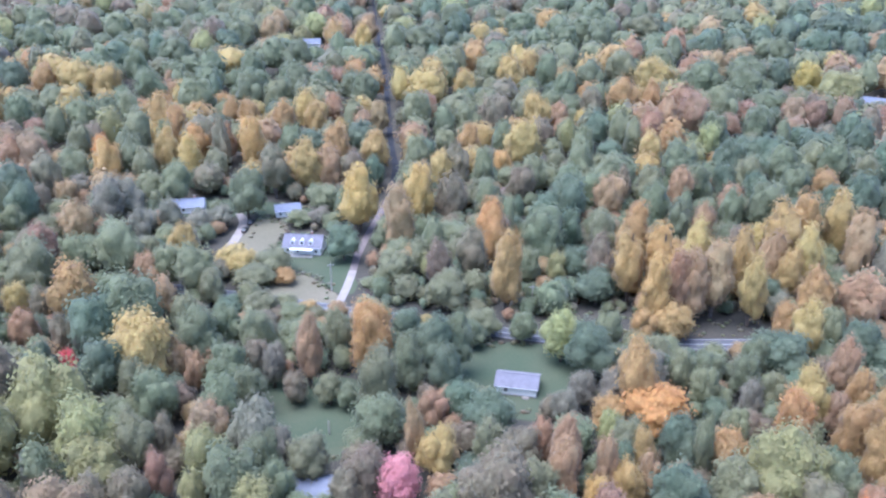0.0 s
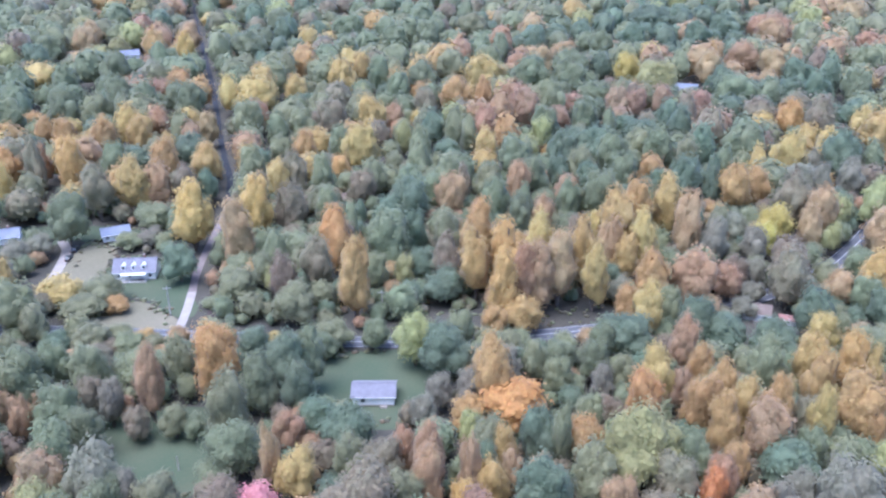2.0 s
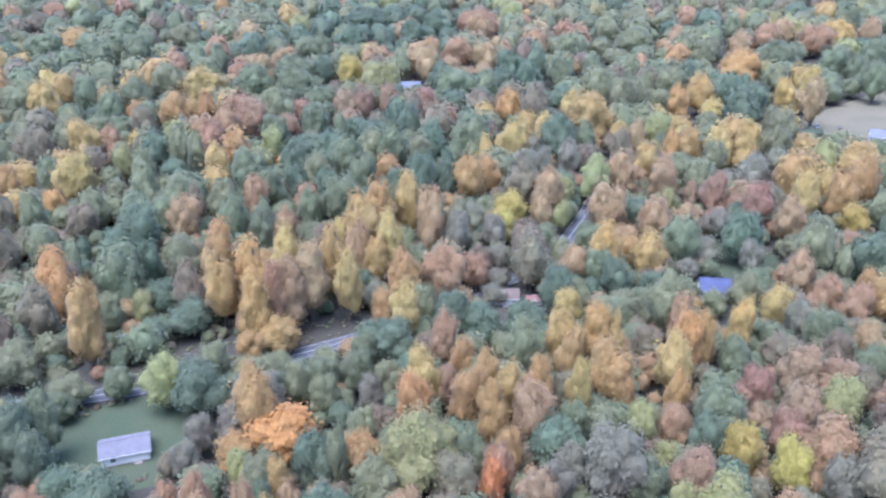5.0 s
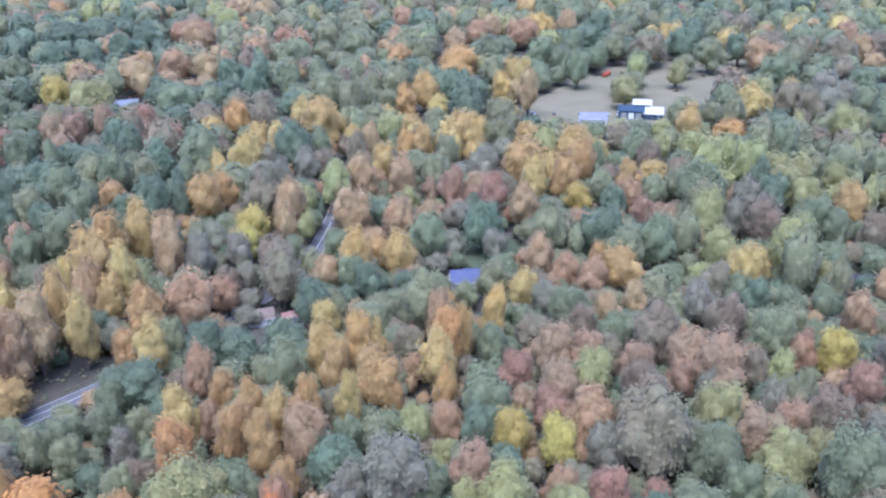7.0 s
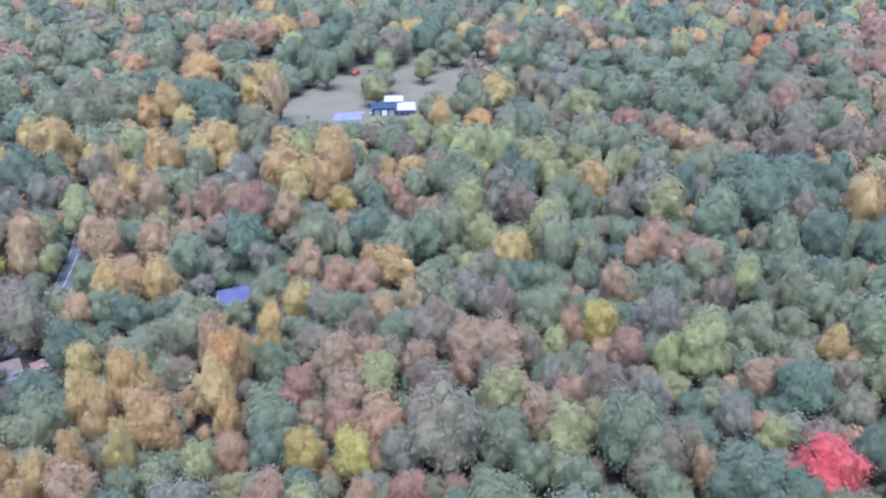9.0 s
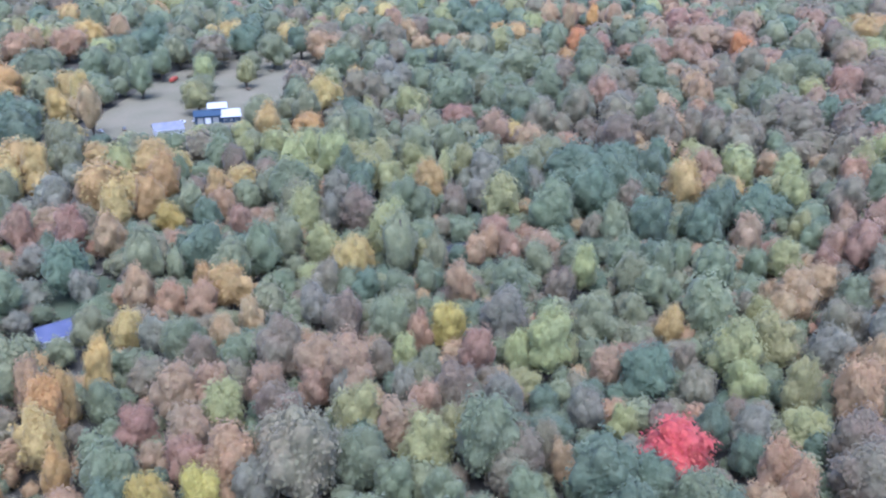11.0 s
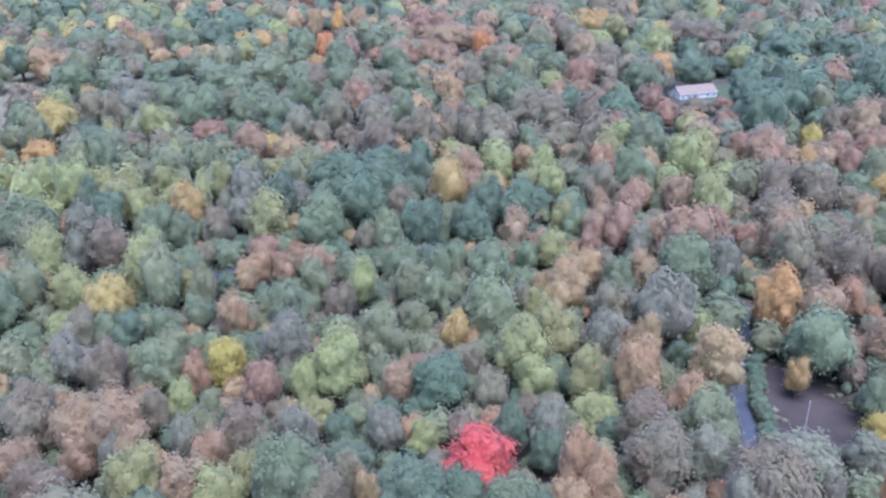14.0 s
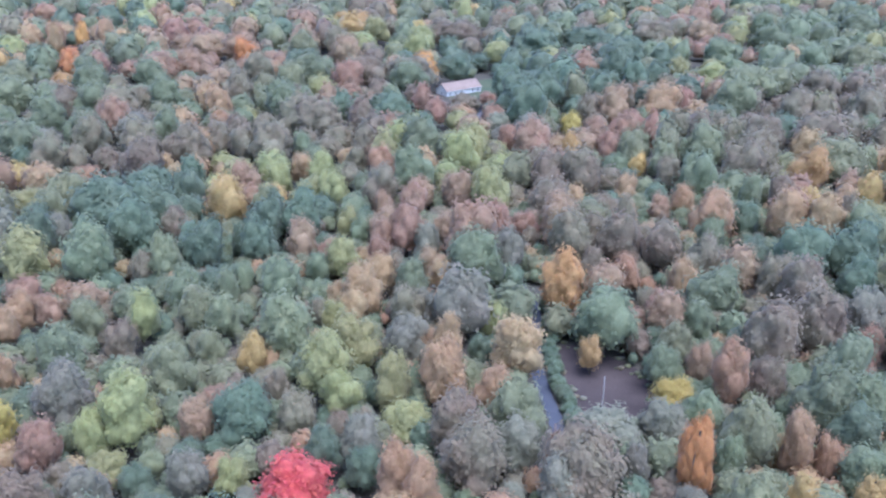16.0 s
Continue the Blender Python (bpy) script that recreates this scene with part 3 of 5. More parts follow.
MARKED["amber"] = MARKED["amber"] + [
    (-91, 390, 7.7, 26, 1), (288, 295, 5.7, 21, 1), (360, -177, 4.9, 15, 0), (424, 195, 10.6, 15, 0), (264, 396, 8.0, 23, 0), (272, 410, 8.1, 16, 0), (350, 355, 7.1, 24, 1), (410, 332, 7.1, 24, 1),
    (235, 541, 9.4, 19, 0), (442, 396, 14.0, 27, 0), (459, 413, 11.5, 24, 0), (-58, 635, 7.1, 30, 1), (611, 451, 14.0, 27, 0),
]
MARKED["orange"] = [
    (86, 137, 3.7, 15, 0), (54, 178, 8.7, 15, 0), (161, -72, 4.0, 24, 1), (-155, 373, 5.8, 21, 1), (389, -301, 7.5, 11, 0), (577, -145, 10.8, 27, 0), (668, 79, 8.5, 24, 0), (671, -38, 10.3, 27, 0),
    (679, 79, 8.6, 24, 0), (740, 85, 6.4, 13, 0), (773, 75, 6.7, 28, 1),
]
MARKED["pink"] = [
    (-10, 151, 6.6, 13, 0),
]
MARKED["red"] = [
    (185, 10, 8.5, 17, 0), (-103, 201, 3.6, 11, 0),
]
MARKED["yellow"] = [
    (145, 107, 5.0, 17, 0), (141, 118, 5.3, 16, 0), (192, -87, 5.8, 12, 0), (227, 74, 6.1, 18, 1), (168, 259, 5.5, 16, 0), (178, 267, 8.6, 19, 0), (287, 196, 7.2, 16, 0), (432, -179, 6.0, 17, 0),
    (220, 509, 10.7, 27, 0), (224, 519, 9.0, 25, 0),
]
MARKED["tan"] = [
    (65, 138, 4.9, 15, 0), (26, 148, 3.8, 21, 1), (36, 150, 3.2, 21, 1), (45, 151, 3.3, 15, 0), (28, 157, 4.0, 21, 1), (133, 98, 4.8, 15, 0), (89, 141, 4.3, 15, 0), (-6, 163, 2.7, 21, 1),
    (23, 164, 3.9, 15, 0), (170, -7, 5.5, 15, 0), (172, -13, 4.8, 21, 1), (175, 35, 3.1, 15, 0), (106, 150, 5.5, 21, 1), (178, -11, 5.1, 21, 1), (-3, 179, 4.5, 13, 0), (135, 132, 5.1, 15, 0),
    (157, 107, 6.8, 19, 0), (160, -98, 4.2, 21, 1), (157, -104, 3.2, 15, 0),
]
MARKED["tan"] = MARKED["tan"] + [
    (-36, 198, 3.9, 24, 1), (-66, 195, 3.3, 15, 0), (104, 192, 4.6, 21, 1), (206, -44, 5.6, 16, 0), (213, -33, 7.1, 22, 0), (-74, 201, 4.9, 15, 0), (189, -101, 4.9, 23, 1), (218, -55, 8.2, 25, 1),
    (169, 166, 4.8, 21, 1), (223, 81, 3.9, 15, 0), (228, -38, 5.0, 23, 2), (232, -36, 4.7, 15, 0), (72, 236, 5.0, 26, 2), (78, 236, 6.0, 26, 2), (85, 239, 6.7, 29, 2), (222, 132, 4.5, 15, 0),
    (126, 230, 8.1, 23, 0), (-122, 217, 4.8, 15, 0), (252, 75, 5.4, 20, 1),
]
MARKED["tan"] = MARKED["tan"] + [
    (-87, 238, 5.6, 16, 0), (141, 231, 4.8, 15, 0), (264, -21, 5.3, 15, 0), (227, 151, 5.6, 16, 0), (171, 219, 5.8, 16, 0), (108, 255, 5.4, 25, 1), (270, -26, 7.0, 20, 0), (225, 172, 6.0, 21, 1),
    (-97, 254, 5.9, 16, 0), (281, -34, 6.3, 18, 0), (247, -125, 6.5, 18, 0), (278, -54, 5.5, 15, 0), (258, -112, 5.7, 16, 0), (283, 77, 4.9, 15, 0), (-16, 288, 7.0, 29, 2), (139, 262, 5.7, 29, 2),
    (290, 74, 6.0, 17, 0), (96, 291, 5.0, 21, 1), (216, 228, 7.8, 22, 0),
]
MARKED["tan"] = MARKED["tan"] + [
    (228, 226, 6.4, 18, 0), (208, 245, 8.6, 24, 0), (189, 261, 5.6, 21, 1), (66, 320, 7.6, 21, 0), (260, 205, 6.4, 22, 1), (198, 271, 7.0, 24, 1), (-136, 292, 7.1, 20, 0), (283, -162, 9.4, 26, 0),
    (96, 328, 6.5, 22, 1), (271, -185, 10.4, 27, 0), (263, -196, 9.6, 27, 0), (305, 182, 6.0, 17, 0), (250, 259, 7.3, 25, 1), (238, 272, 7.3, 25, 1), (-51, 351, 7.0, 24, 1), (309, -167, 6.0, 17, 0),
    (-155, 328, 5.1, 15, 0), (330, -153, 6.2, 17, 0), (388, -64, 7.5, 21, 0),
]
MARKED["tan"] = MARKED["tan"] + [
    (402, -31, 6.2, 17, 0), (-104, 392, 7.1, 24, 1), (287, 318, 5.9, 21, 1), (-194, 367, 6.7, 23, 1), (426, 61, 8.7, 13, 0), (442, 9, 7.4, 21, 0), (-34, 441, 6.3, 21, 1), (349, -260, 8.2, 23, 0),
    (60, 447, 6.7, 19, 0), (460, 5, 6.2, 17, 0), (478, 9, 6.5, 14, 0), (405, 310, 7.1, 30, 1), (441, -239, 13.3, 27, 0), (523, -7, 8.7, 24, 0), (278, 513, 11.5, 27, 0), (179, 561, 9.0, 25, 0),
    (323, 511, 12.0, 27, 0), (313, 537, 12.3, 27, 0), (208, 599, 12.2, 20, 0),
]
MARKED["tan"] = MARKED["tan"] + [
    (612, 258, 14.8, 27, 0), (-135, 684, 12.8, 27, 0), (-61, 698, 9.9, 27, 2), (679, 210, 9.2, 26, 0), (380, 612, 13.0, 30, 0), (550, 466, 14.4, 27, 0), (572, 444, 15.8, 27, 0), (398, 641, 17.4, 27, 0),
    (755, 93, 6.8, 30, 1), (790, 95, 9.5, 27, 0),
]
MARKED["russet"] = [
    (34, 137, 6.1, 17, 0), (92, 129, 4.9, 15, 0), (138, 90, 5.6, 16, 0), (125, 116, 5.9, 16, 0), (-79, 135, 7.2, 20, 0), (-63, 151, 3.9, 15, 0), (-56, 169, 5.7, 16, 0), (177, 73, 6.4, 18, 0),
    (177, -47, 3.7, 15, 0), (157, 117, 5.1, 15, 0), (96, 175, 3.6, 15, 0), (164, 121, 6.0, 17, 0), (190, 71, 4.9, 15, 0), (164, 134, 5.5, 15, 0), (190, 100, 4.5, 15, 0), (187, 111, 6.2, 17, 0),
    (197, 93, 7.8, 22, 0), (183, 124, 6.4, 18, 0), (179, 132, 6.4, 18, 0),
]
MARKED["russet"] = MARKED["russet"] + [
    (218, 28, 5.4, 15, 0), (199, 102, 7.0, 20, 0), (217, 64, 6.0, 17, 0), (201, -101, 4.0, 15, 0), (226, 83, 3.5, 15, 0), (193, -151, 4.8, 15, 0), (226, -107, 6.6, 19, 0), (247, -96, 7.2, 20, 0),
    (242, -144, 7.7, 21, 0), (290, 66, 5.0, 15, 0), (287, -52, 4.9, 15, 0), (303, -39, 5.2, 15, 0), (297, -71, 10.5, 27, 0), (-141, 272, 7.2, 20, 0), (315, -15, 7.1, 20, 0), (311, -52, 8.1, 23, 0),
    (314, -44, 6.0, 17, 0), (296, -105, 8.6, 24, 0), (312, -68, 6.1, 17, 0),
]
MARKED["russet"] = MARKED["russet"] + [
    (308, -86, 8.0, 22, 0), (322, -47, 6.3, 18, 0), (291, 169, 5.7, 16, 0), (258, 240, 6.2, 21, 1), (306, -155, 5.9, 16, 0), (344, -64, 6.7, 19, 0), (349, -53, 4.9, 15, 0), (345, -84, 8.0, 22, 0),
    (288, -202, 8.8, 19, 0), (388, -4, 7.6, 21, 0), (-184, 368, 7.3, 25, 1), (393, -138, 10.7, 27, 0), (421, 96, 8.7, 24, 0), (384, -175, 7.1, 20, 0), (-194, 388, 9.4, 16, 0), (416, -137, 7.0, 18, 0),
    (132, 436, 9.3, 26, 0), (402, -195, 7.5, 21, 0), (133, 445, 8.6, 24, 0),
]
MARKED["russet"] = MARKED["russet"] + [
    (439, -126, 10.8, 18, 0), (461, 122, 10.6, 15, 0), (197, 442, 7.8, 22, 0), (188, 446, 8.0, 22, 0), (443, -211, 9.8, 27, 0), (505, 48, 9.3, 26, 0), (513, -164, 8.0, 11, 0), (461, -292, 10.2, 21, 0),
    (561, -89, 12.0, 27, 0), (629, 21, 15.7, 27, 0), (633, -1, 14.0, 27, 0), (648, -107, 15.1, 27, 0), (659, 41, 11.6, 16, 0), (687, -39, 17.5, 27, 0), (698, -14, 16.1, 27, 0), (601, -397, 11.0, 22, 0),
    (732, -1, 13.0, 21, 0), (750, -46, 11.4, 17, 0), (641, -407, 14.7, 27, 0),
]
MARKED["brown"] = [
    (11, 142, 8.6, 24, 0), (-21, 147, 4.5, 14, 0), (-17, 151, 5.9, 17, 0), (79, 141, 5.6, 16, 0), (18, 161, 5.5, 15, 0), (-67, 144, 5.7, 16, 0), (168, 46, 5.5, 15, 0), (-75, 143, 5.0, 15, 0),
    (156, 90, 10.0, 27, 0), (173, 45, 6.5, 18, 0), (167, -50, 10.5, 22, 0), (164, 96, 8.7, 19, 0), (179, -28, 8.0, 22, 0), (-66, 165, 3.4, 15, 0), (121, 157, 4.1, 15, 0), (193, -29, 7.2, 20, 0),
    (-39, 191, 3.9, 10, 0), (178, 104, 6.5, 18, 0), (196, 65, 6.4, 18, 0),
]
MARKED["brown"] = MARKED["brown"] + [
    (-51, 201, 4.6, 15, 0), (212, 6, 5.3, 15, 0), (187, 120, 5.0, 15, 0), (203, 94, 5.9, 16, 0), (207, 88, 4.5, 15, 0), (201, 113, 7.7, 22, 0), (225, 8, 3.9, 15, 0), (188, -111, 6.0, 17, 0),
    (199, 136, 5.0, 15, 0), (224, 104, 6.7, 19, 0), (202, -123, 8.6, 24, 0), (256, 6, 4.3, 15, 0), (-1, 256, 5.5, 21, 1), (203, -140, 8.8, 25, 0), (254, -35, 6.6, 19, 0), (53, 260, 6.0, 21, 1),
    (10, 263, 6.2, 22, 1), (156, 222, 8.1, 23, 0), (264, 46, 5.5, 15, 0),
]
MARKED["brown"] = MARKED["brown"] + [
    (247, 118, 6.5, 18, 0), (-123, 232, 4.6, 15, 0), (219, -150, 9.4, 26, 0), (163, 232, 8.0, 22, 0), (-77, 265, 4.1, 8, 0), (233, -150, 7.5, 21, 0), (288, -41, 4.9, 15, 0), (250, -137, 8.4, 23, 0),
    (269, -105, 4.8, 15, 0), (267, -131, 8.1, 23, 0), (275, -118, 8.8, 25, 0), (282, -103, 8.9, 25, 0), (3, 314, 7.0, 24, 1), (314, 39, 5.5, 15, 0), (286, -116, 7.0, 20, 0), (301, 125, 8.4, 24, 0),
    (324, 93, 6.6, 19, 0), (32, 340, 6.3, 18, 0), (345, 26, 6.7, 19, 0),
]
MARKED["brown"] = MARKED["brown"] + [
    (-72, 345, 7.6, 26, 1), (-39, 353, 5.8, 21, 1), (7, 357, 6.5, 22, 1), (357, -55, 8.1, 23, 0), (343, -141, 10.8, 27, 0), (350, -126, 8.6, 24, 0), (-165, 336, 7.4, 25, 1), (336, -178, 7.4, 21, 0),
    (-102, 378, 5.2, 30, 1), (352, 201, 6.7, 19, 0), (329, -210, 11.1, 27, 0), (267, 308, 5.6, 21, 1), (409, -57, 5.7, 16, 0), (419, 36, 11.4, 27, 0), (341, -227, 11.5, 28, 0), (426, -19, 13.6, 27, 0),
    (435, 15, 9.6, 27, 0), (28, 435, 9.3, 26, 0), (435, -10, 8.4, 24, 0),
]
MARKED["brown"] = MARKED["brown"] + [
    (435, -23, 8.5, 24, 0), (444, 1, 8.9, 25, 0), (444, 77, 9.1, 25, 0), (364, -249, 10.0, 27, 0), (453, 37, 11.2, 27, 0), (82, 462, 8.2, 23, 0), (359, -278, 15.4, 27, 0), (467, -10, 8.9, 22, 0),
    (467, 59, 9.5, 27, 0), (466, -51, 14.8, 27, 0), (477, -44, 14.2, 27, 0), (449, -198, 7.9, 22, 0), (479, 176, 10.0, 27, 0), (482, 188, 9.6, 27, 0), (406, -301, 11.3, 27, 0), (527, 47, 12.4, 27, 0),
    (393, -338, 13.0, 27, 0), (473, -234, 8.3, 21, 0), (511, -149, 9.8, 11, 0),
]
MARKED["brown"] = MARKED["brown"] + [
    (541, 75, 10.9, 27, 0), (547, -20, 10.5, 27, 0), (556, 35, 9.8, 20, 0), (446, -354, 14.4, 27, 0), (572, -106, 14.5, 27, 0), (567, -130, 20.5, 27, 0), (610, -40, 12.0, 27, 0), (572, 327, 17.0, 27, 0),
    (638, 262, 16.9, 27, 0), (655, 221, 15.7, 27, 0), (697, -115, 13.5, 27, 0), (701, -218, 19.5, 27, 0), (707, -199, 15.8, 27, 0), (653, -367, 19.6, 27, 0),
]
MARKED["olive"] = [
    (21, 148, 5.8, 16, 0), (63, 146, 6.1, 17, 0), (11, 163, 4.6, 15, 0), (59, 158, 2.7, 21, 1), (-30, 158, 5.7, 15, 0), (42, 163, 4.8, 15, 0), (146, -76, 6.9, 19, 0), (118, 138, 4.1, 15, 0),
    (69, 169, 4.1, 15, 0), (-70, 160, 5.1, 19, 1), (-16, 182, 5.2, 24, 1), (-30, 190, 3.8, 10, 0), (68, 188, 4.5, 14, 0), (104, 174, 5.1, 15, 0), (166, -90, 7.1, 21, 0), (86, 185, 4.4, 15, 0),
    (64, 195, 4.6, 16, 0), (193, -45, 7.2, 20, 0), (199, 75, 4.7, 15, 0),
]
MARKED["olive"] = MARKED["olive"] + [
    (122, 178, 5.5, 21, 1), (-81, 190, 5.7, 16, 0), (206, 74, 3.7, 15, 0), (46, 214, 4.8, 17, 0), (-30, 212, 4.7, 18, 1), (-53, 214, 6.0, 17, 0), (12, 227, 6.2, 10, 0), (172, 173, 8.4, 24, 0),
    (225, 91, 7.3, 20, 0), (238, 33, 7.3, 20, 0), (-39, 233, 4.3, 7, 0), (-76, 222, 6.1, 17, 0), (-46, 233, 5.2, 8, 0), (114, 219, 4.3, 15, 0), (172, 181, 5.5, 15, 0), (1, 244, 7.5, 15, 0),
    (213, -101, 5.5, 15, 0), (205, 148, 5.2, 15, 0), (-57, 237, 6.6, 10, 0),
]
MARKED["olive"] = MARKED["olive"] + [
    (237, 90, 6.1, 17, 0), (-50, 241, 5.1, 7, 0), (250, 1, 8.7, 24, 0), (251, 23, 5.2, 15, 0), (195, 178, 4.6, 10, 0), (28, 259, 6.0, 17, 0), (-74, 244, 5.3, 15, 0), (204, 174, 5.6, 16, 0),
    (-16, 262, 7.5, 13, 0), (267, 17, 6.6, 18, 0), (-80, 251, 7.4, 21, 0), (272, 24, 6.7, 19, 0), (-64, 262, 8.2, 8, 0), (-92, 257, 6.9, 19, 0), (-59, 270, 8.4, 10, 0), (271, 88, 4.7, 21, 1),
    (280, 54, 6.0, 17, 0), (270, 100, 7.7, 28, 1), (248, 152, 8.0, 22, 0),
]
MARKED["olive"] = MARKED["olive"] + [
    (58, 282, 6.2, 21, 1), (-109, 262, 9.0, 25, 0), (-134, 250, 8.6, 24, 0), (241, 179, 7.3, 25, 1), (-123, 262, 7.0, 20, 0), (272, 143, 7.0, 20, 0), (279, 145, 6.3, 18, 0), (313, 31, 6.5, 22, 1),
    (17, 316, 5.9, 21, 1), (-44, 312, 4.7, 7, 0), (-57, 315, 6.2, 7, 0), (303, 151, 8.5, 24, 0), (84, 330, 6.1, 21, 1), (253, -204, 9.4, 26, 0), (343, 47, 5.7, 16, 0), (39, 347, 7.7, 21, 0),
    (-163, 300, 5.6, 16, 0), (315, 177, 5.8, 16, 0), (324, 169, 7.3, 20, 0),
]
MARKED["olive"] = MARKED["olive"] + [
    (-112, 336, 7.4, 21, 0), (60, 359, 7.2, 24, 1), (130, 345, 7.6, 21, 0), (268, 257, 7.0, 20, 0), (-13, 368, 6.7, 23, 1), (375, 71, 7.5, 21, 0), (-129, 353, 6.5, 22, 1), (65, 384, 6.6, 24, 1),
    (384, 65, 8.7, 24, 0), (-160, 353, 7.8, 22, 0), (380, 125, 11.4, 27, 0), (295, 275, 7.0, 20, 0), (165, 367, 8.0, 22, 0), (353, -186, 7.8, 22, 0), (399, 114, 8.3, 23, 0), (389, 165, 10.7, 27, 0),
    (-132, 390, 4.7, 24, 1), (318, -254, 15.7, 27, 0), (371, -181, 8.1, 23, 0),
]
MARKED["olive"] = MARKED["olive"] + [
    (334, 274, 7.4, 21, 0), (-170, 383, 6.9, 24, 1), (359, -213, 11.0, 27, 0), (13, 434, 7.8, 22, 0), (-13, 440, 9.4, 26, 0), (387, -193, 6.9, 17, 0), (424, 164, 13.0, 21, 0), (359, 291, 8.8, 22, 0),
    (46, 463, 10.9, 23, 0), (423, 221, 8.0, 23, 0), (151, 452, 9.6, 27, 0), (25, 475, 9.5, 20, 0), (442, 203, 8.6, 24, 0), (-94, 478, 8.4, 24, 0), (326, 376, 10.2, 27, 0), (-136, 469, 11.6, 27, 0),
    (331, 398, 10.5, 27, 0), (431, -281, 13.0, 30, 0), (34, 544, 15.2, 27, 0),
]
MARKED["olive"] = MARKED["olive"] + [
    (114, 549, 12.9, 27, 0), (485, 289, 12.2, 18, 0), (564, -54, 11.0, 27, 0), (466, -321, 16.4, 27, 0), (574, 107, 15.5, 27, 0), (147, 574, 11.6, 24, 0), (558, 290, 9.3, 18, 0), (458, 442, 10.7, 27, 0),
    (626, 108, 16.7, 27, 0), (389, 510, 12.9, 27, 0), (603, 234, 12.5, 27, 0), (587, 286, 14.4, 27, 0), (568, 350, 10.8, 27, 0), (449, 504, 18.2, 27, 0), (591, 331, 10.4, 27, 0), (675, -83, 13.0, 30, 0),
    (-158, 667, 13.8, 27, 0), (511, -446, 20.1, 27, 0), (165, 702, 14.4, 27, 0),
]
MARKED["green"] = [
    (-25, 142, 4.4, 10, 0), (-36, 148, 4.5, 15, 0), (-45, 146, 7.0, 20, 0), (115, 121, 5.4, 15, 0), (159, 59, 4.9, 15, 0), (163, 41, 5.2, 15, 0), (166, 8, 6.1, 17, 0), (87, 150, 5.2, 15, 0),
    (-41, 159, 5.4, 15, 0), (160, 70, 5.2, 15, 0), (-19, 169, 5.1, 8, 0), (-14, 172, 7.5, 17, 0), (163, 79, 6.7, 19, 0), (174, 52, 8.8, 25, 0), (115, 146, 4.2, 15, 0), (145, 128, 7.2, 20, 0),
    (164, 103, 4.2, 15, 0), (-55, 176, 6.3, 18, 0), (-25, 188, 3.4, 8, 0),
]
MARKED["green"] = MARKED["green"] + [
    (164, -83, 4.0, 15, 0), (149, -107, 5.8, 16, 0), (-9, 195, 5.2, 20, 1), (-50, 186, 4.6, 15, 0), (-71, 180, 6.3, 18, 0), (80, 193, 4.7, 15, 0), (3, 204, 5.4, 21, 1), (-57, 194, 6.3, 18, 0),
    (182, -89, 5.8, 13, 0), (86, 202, 4.6, 15, 0), (170, -114, 8.5, 24, 0), (171, 148, 5.0, 15, 0), (9, 220, 5.0, 10, 0), (24, 223, 4.6, 11, 0), (169, -126, 6.9, 19, 0), (-70, 210, 7.2, 20, 0),
    (200, 125, 5.0, 15, 0), (203, -91, 5.2, 15, 0), (-63, 219, 5.7, 16, 0),
]
MARKED["green"] = MARKED["green"] + [
    (185, -133, 7.4, 21, 0), (202, 143, 6.2, 17, 0), (-90, 218, 9.4, 26, 0), (225, -86, 10.7, 23, 0), (221, -114, 5.9, 17, 0), (255, 61, 7.8, 22, 0), (249, 113, 5.1, 15, 0), (177, 211, 5.6, 16, 0),
    (259, 88, 4.5, 15, 0), (232, -127, 9.7, 21, 0), (35, 276, 9.0, 25, 0), (279, -1, 7.7, 22, 0), (273, -42, 6.3, 18, 0), (272, -64, 10.6, 27, 0), (288, 28, 6.6, 19, 0), (257, 145, 7.0, 24, 1),
    (212, 211, 7.4, 21, 0), (282, -63, 6.7, 19, 0), (295, -16, 4.9, 15, 0),
]
MARKED["green"] = MARKED["green"] + [
    (265, 148, 6.8, 19, 0), (86, 291, 5.5, 21, 1), (92, 303, 4.8, 21, 1), (82, 308, 6.9, 23, 1), (140, 292, 3.9, 21, 1), (317, 54, 9.7, 27, 0), (112, 305, 5.5, 21, 1), (124, 304, 9.0, 25, 0),
    (275, -156, 6.5, 18, 0), (324, -38, 5.3, 15, 0), (326, 54, 8.6, 24, 0), (60, 328, 6.8, 19, 0), (319, 107, 6.6, 18, 0), (319, 114, 7.7, 22, 0), (-79, 322, 8.3, 23, 0), (106, 337, 7.4, 21, 0),
    (321, 160, 9.4, 26, 0), (145, 333, 7.4, 21, 0), (104, 356, 9.1, 25, 0),
]
MARKED["green"] = MARKED["green"] + [
    (147, 353, 9.0, 25, 0), (368, -72, 10.4, 27, 0), (321, -181, 9.9, 27, 0), (329, 216, 4.8, 21, 1), (172, 356, 9.1, 25, 0), (-138, 361, 7.2, 25, 1), (-73, 384, 6.9, 24, 1), (414, -38, 9.2, 16, 0),
    (397, 158, 10.7, 27, 0), (410, -91, 12.1, 27, 0), (136, 412, 8.2, 23, 0), (156, 417, 8.9, 25, 0), (472, 23, 9.5, 27, 0), (468, 89, 12.8, 27, 0), (-46, 480, 10.2, 28, 1), (487, 60, 9.9, 25, 0),
    (485, 110, 7.0, 20, 0), (-222, 433, 9.3, 26, 0), (484, 132, 13.3, 27, 0),
]
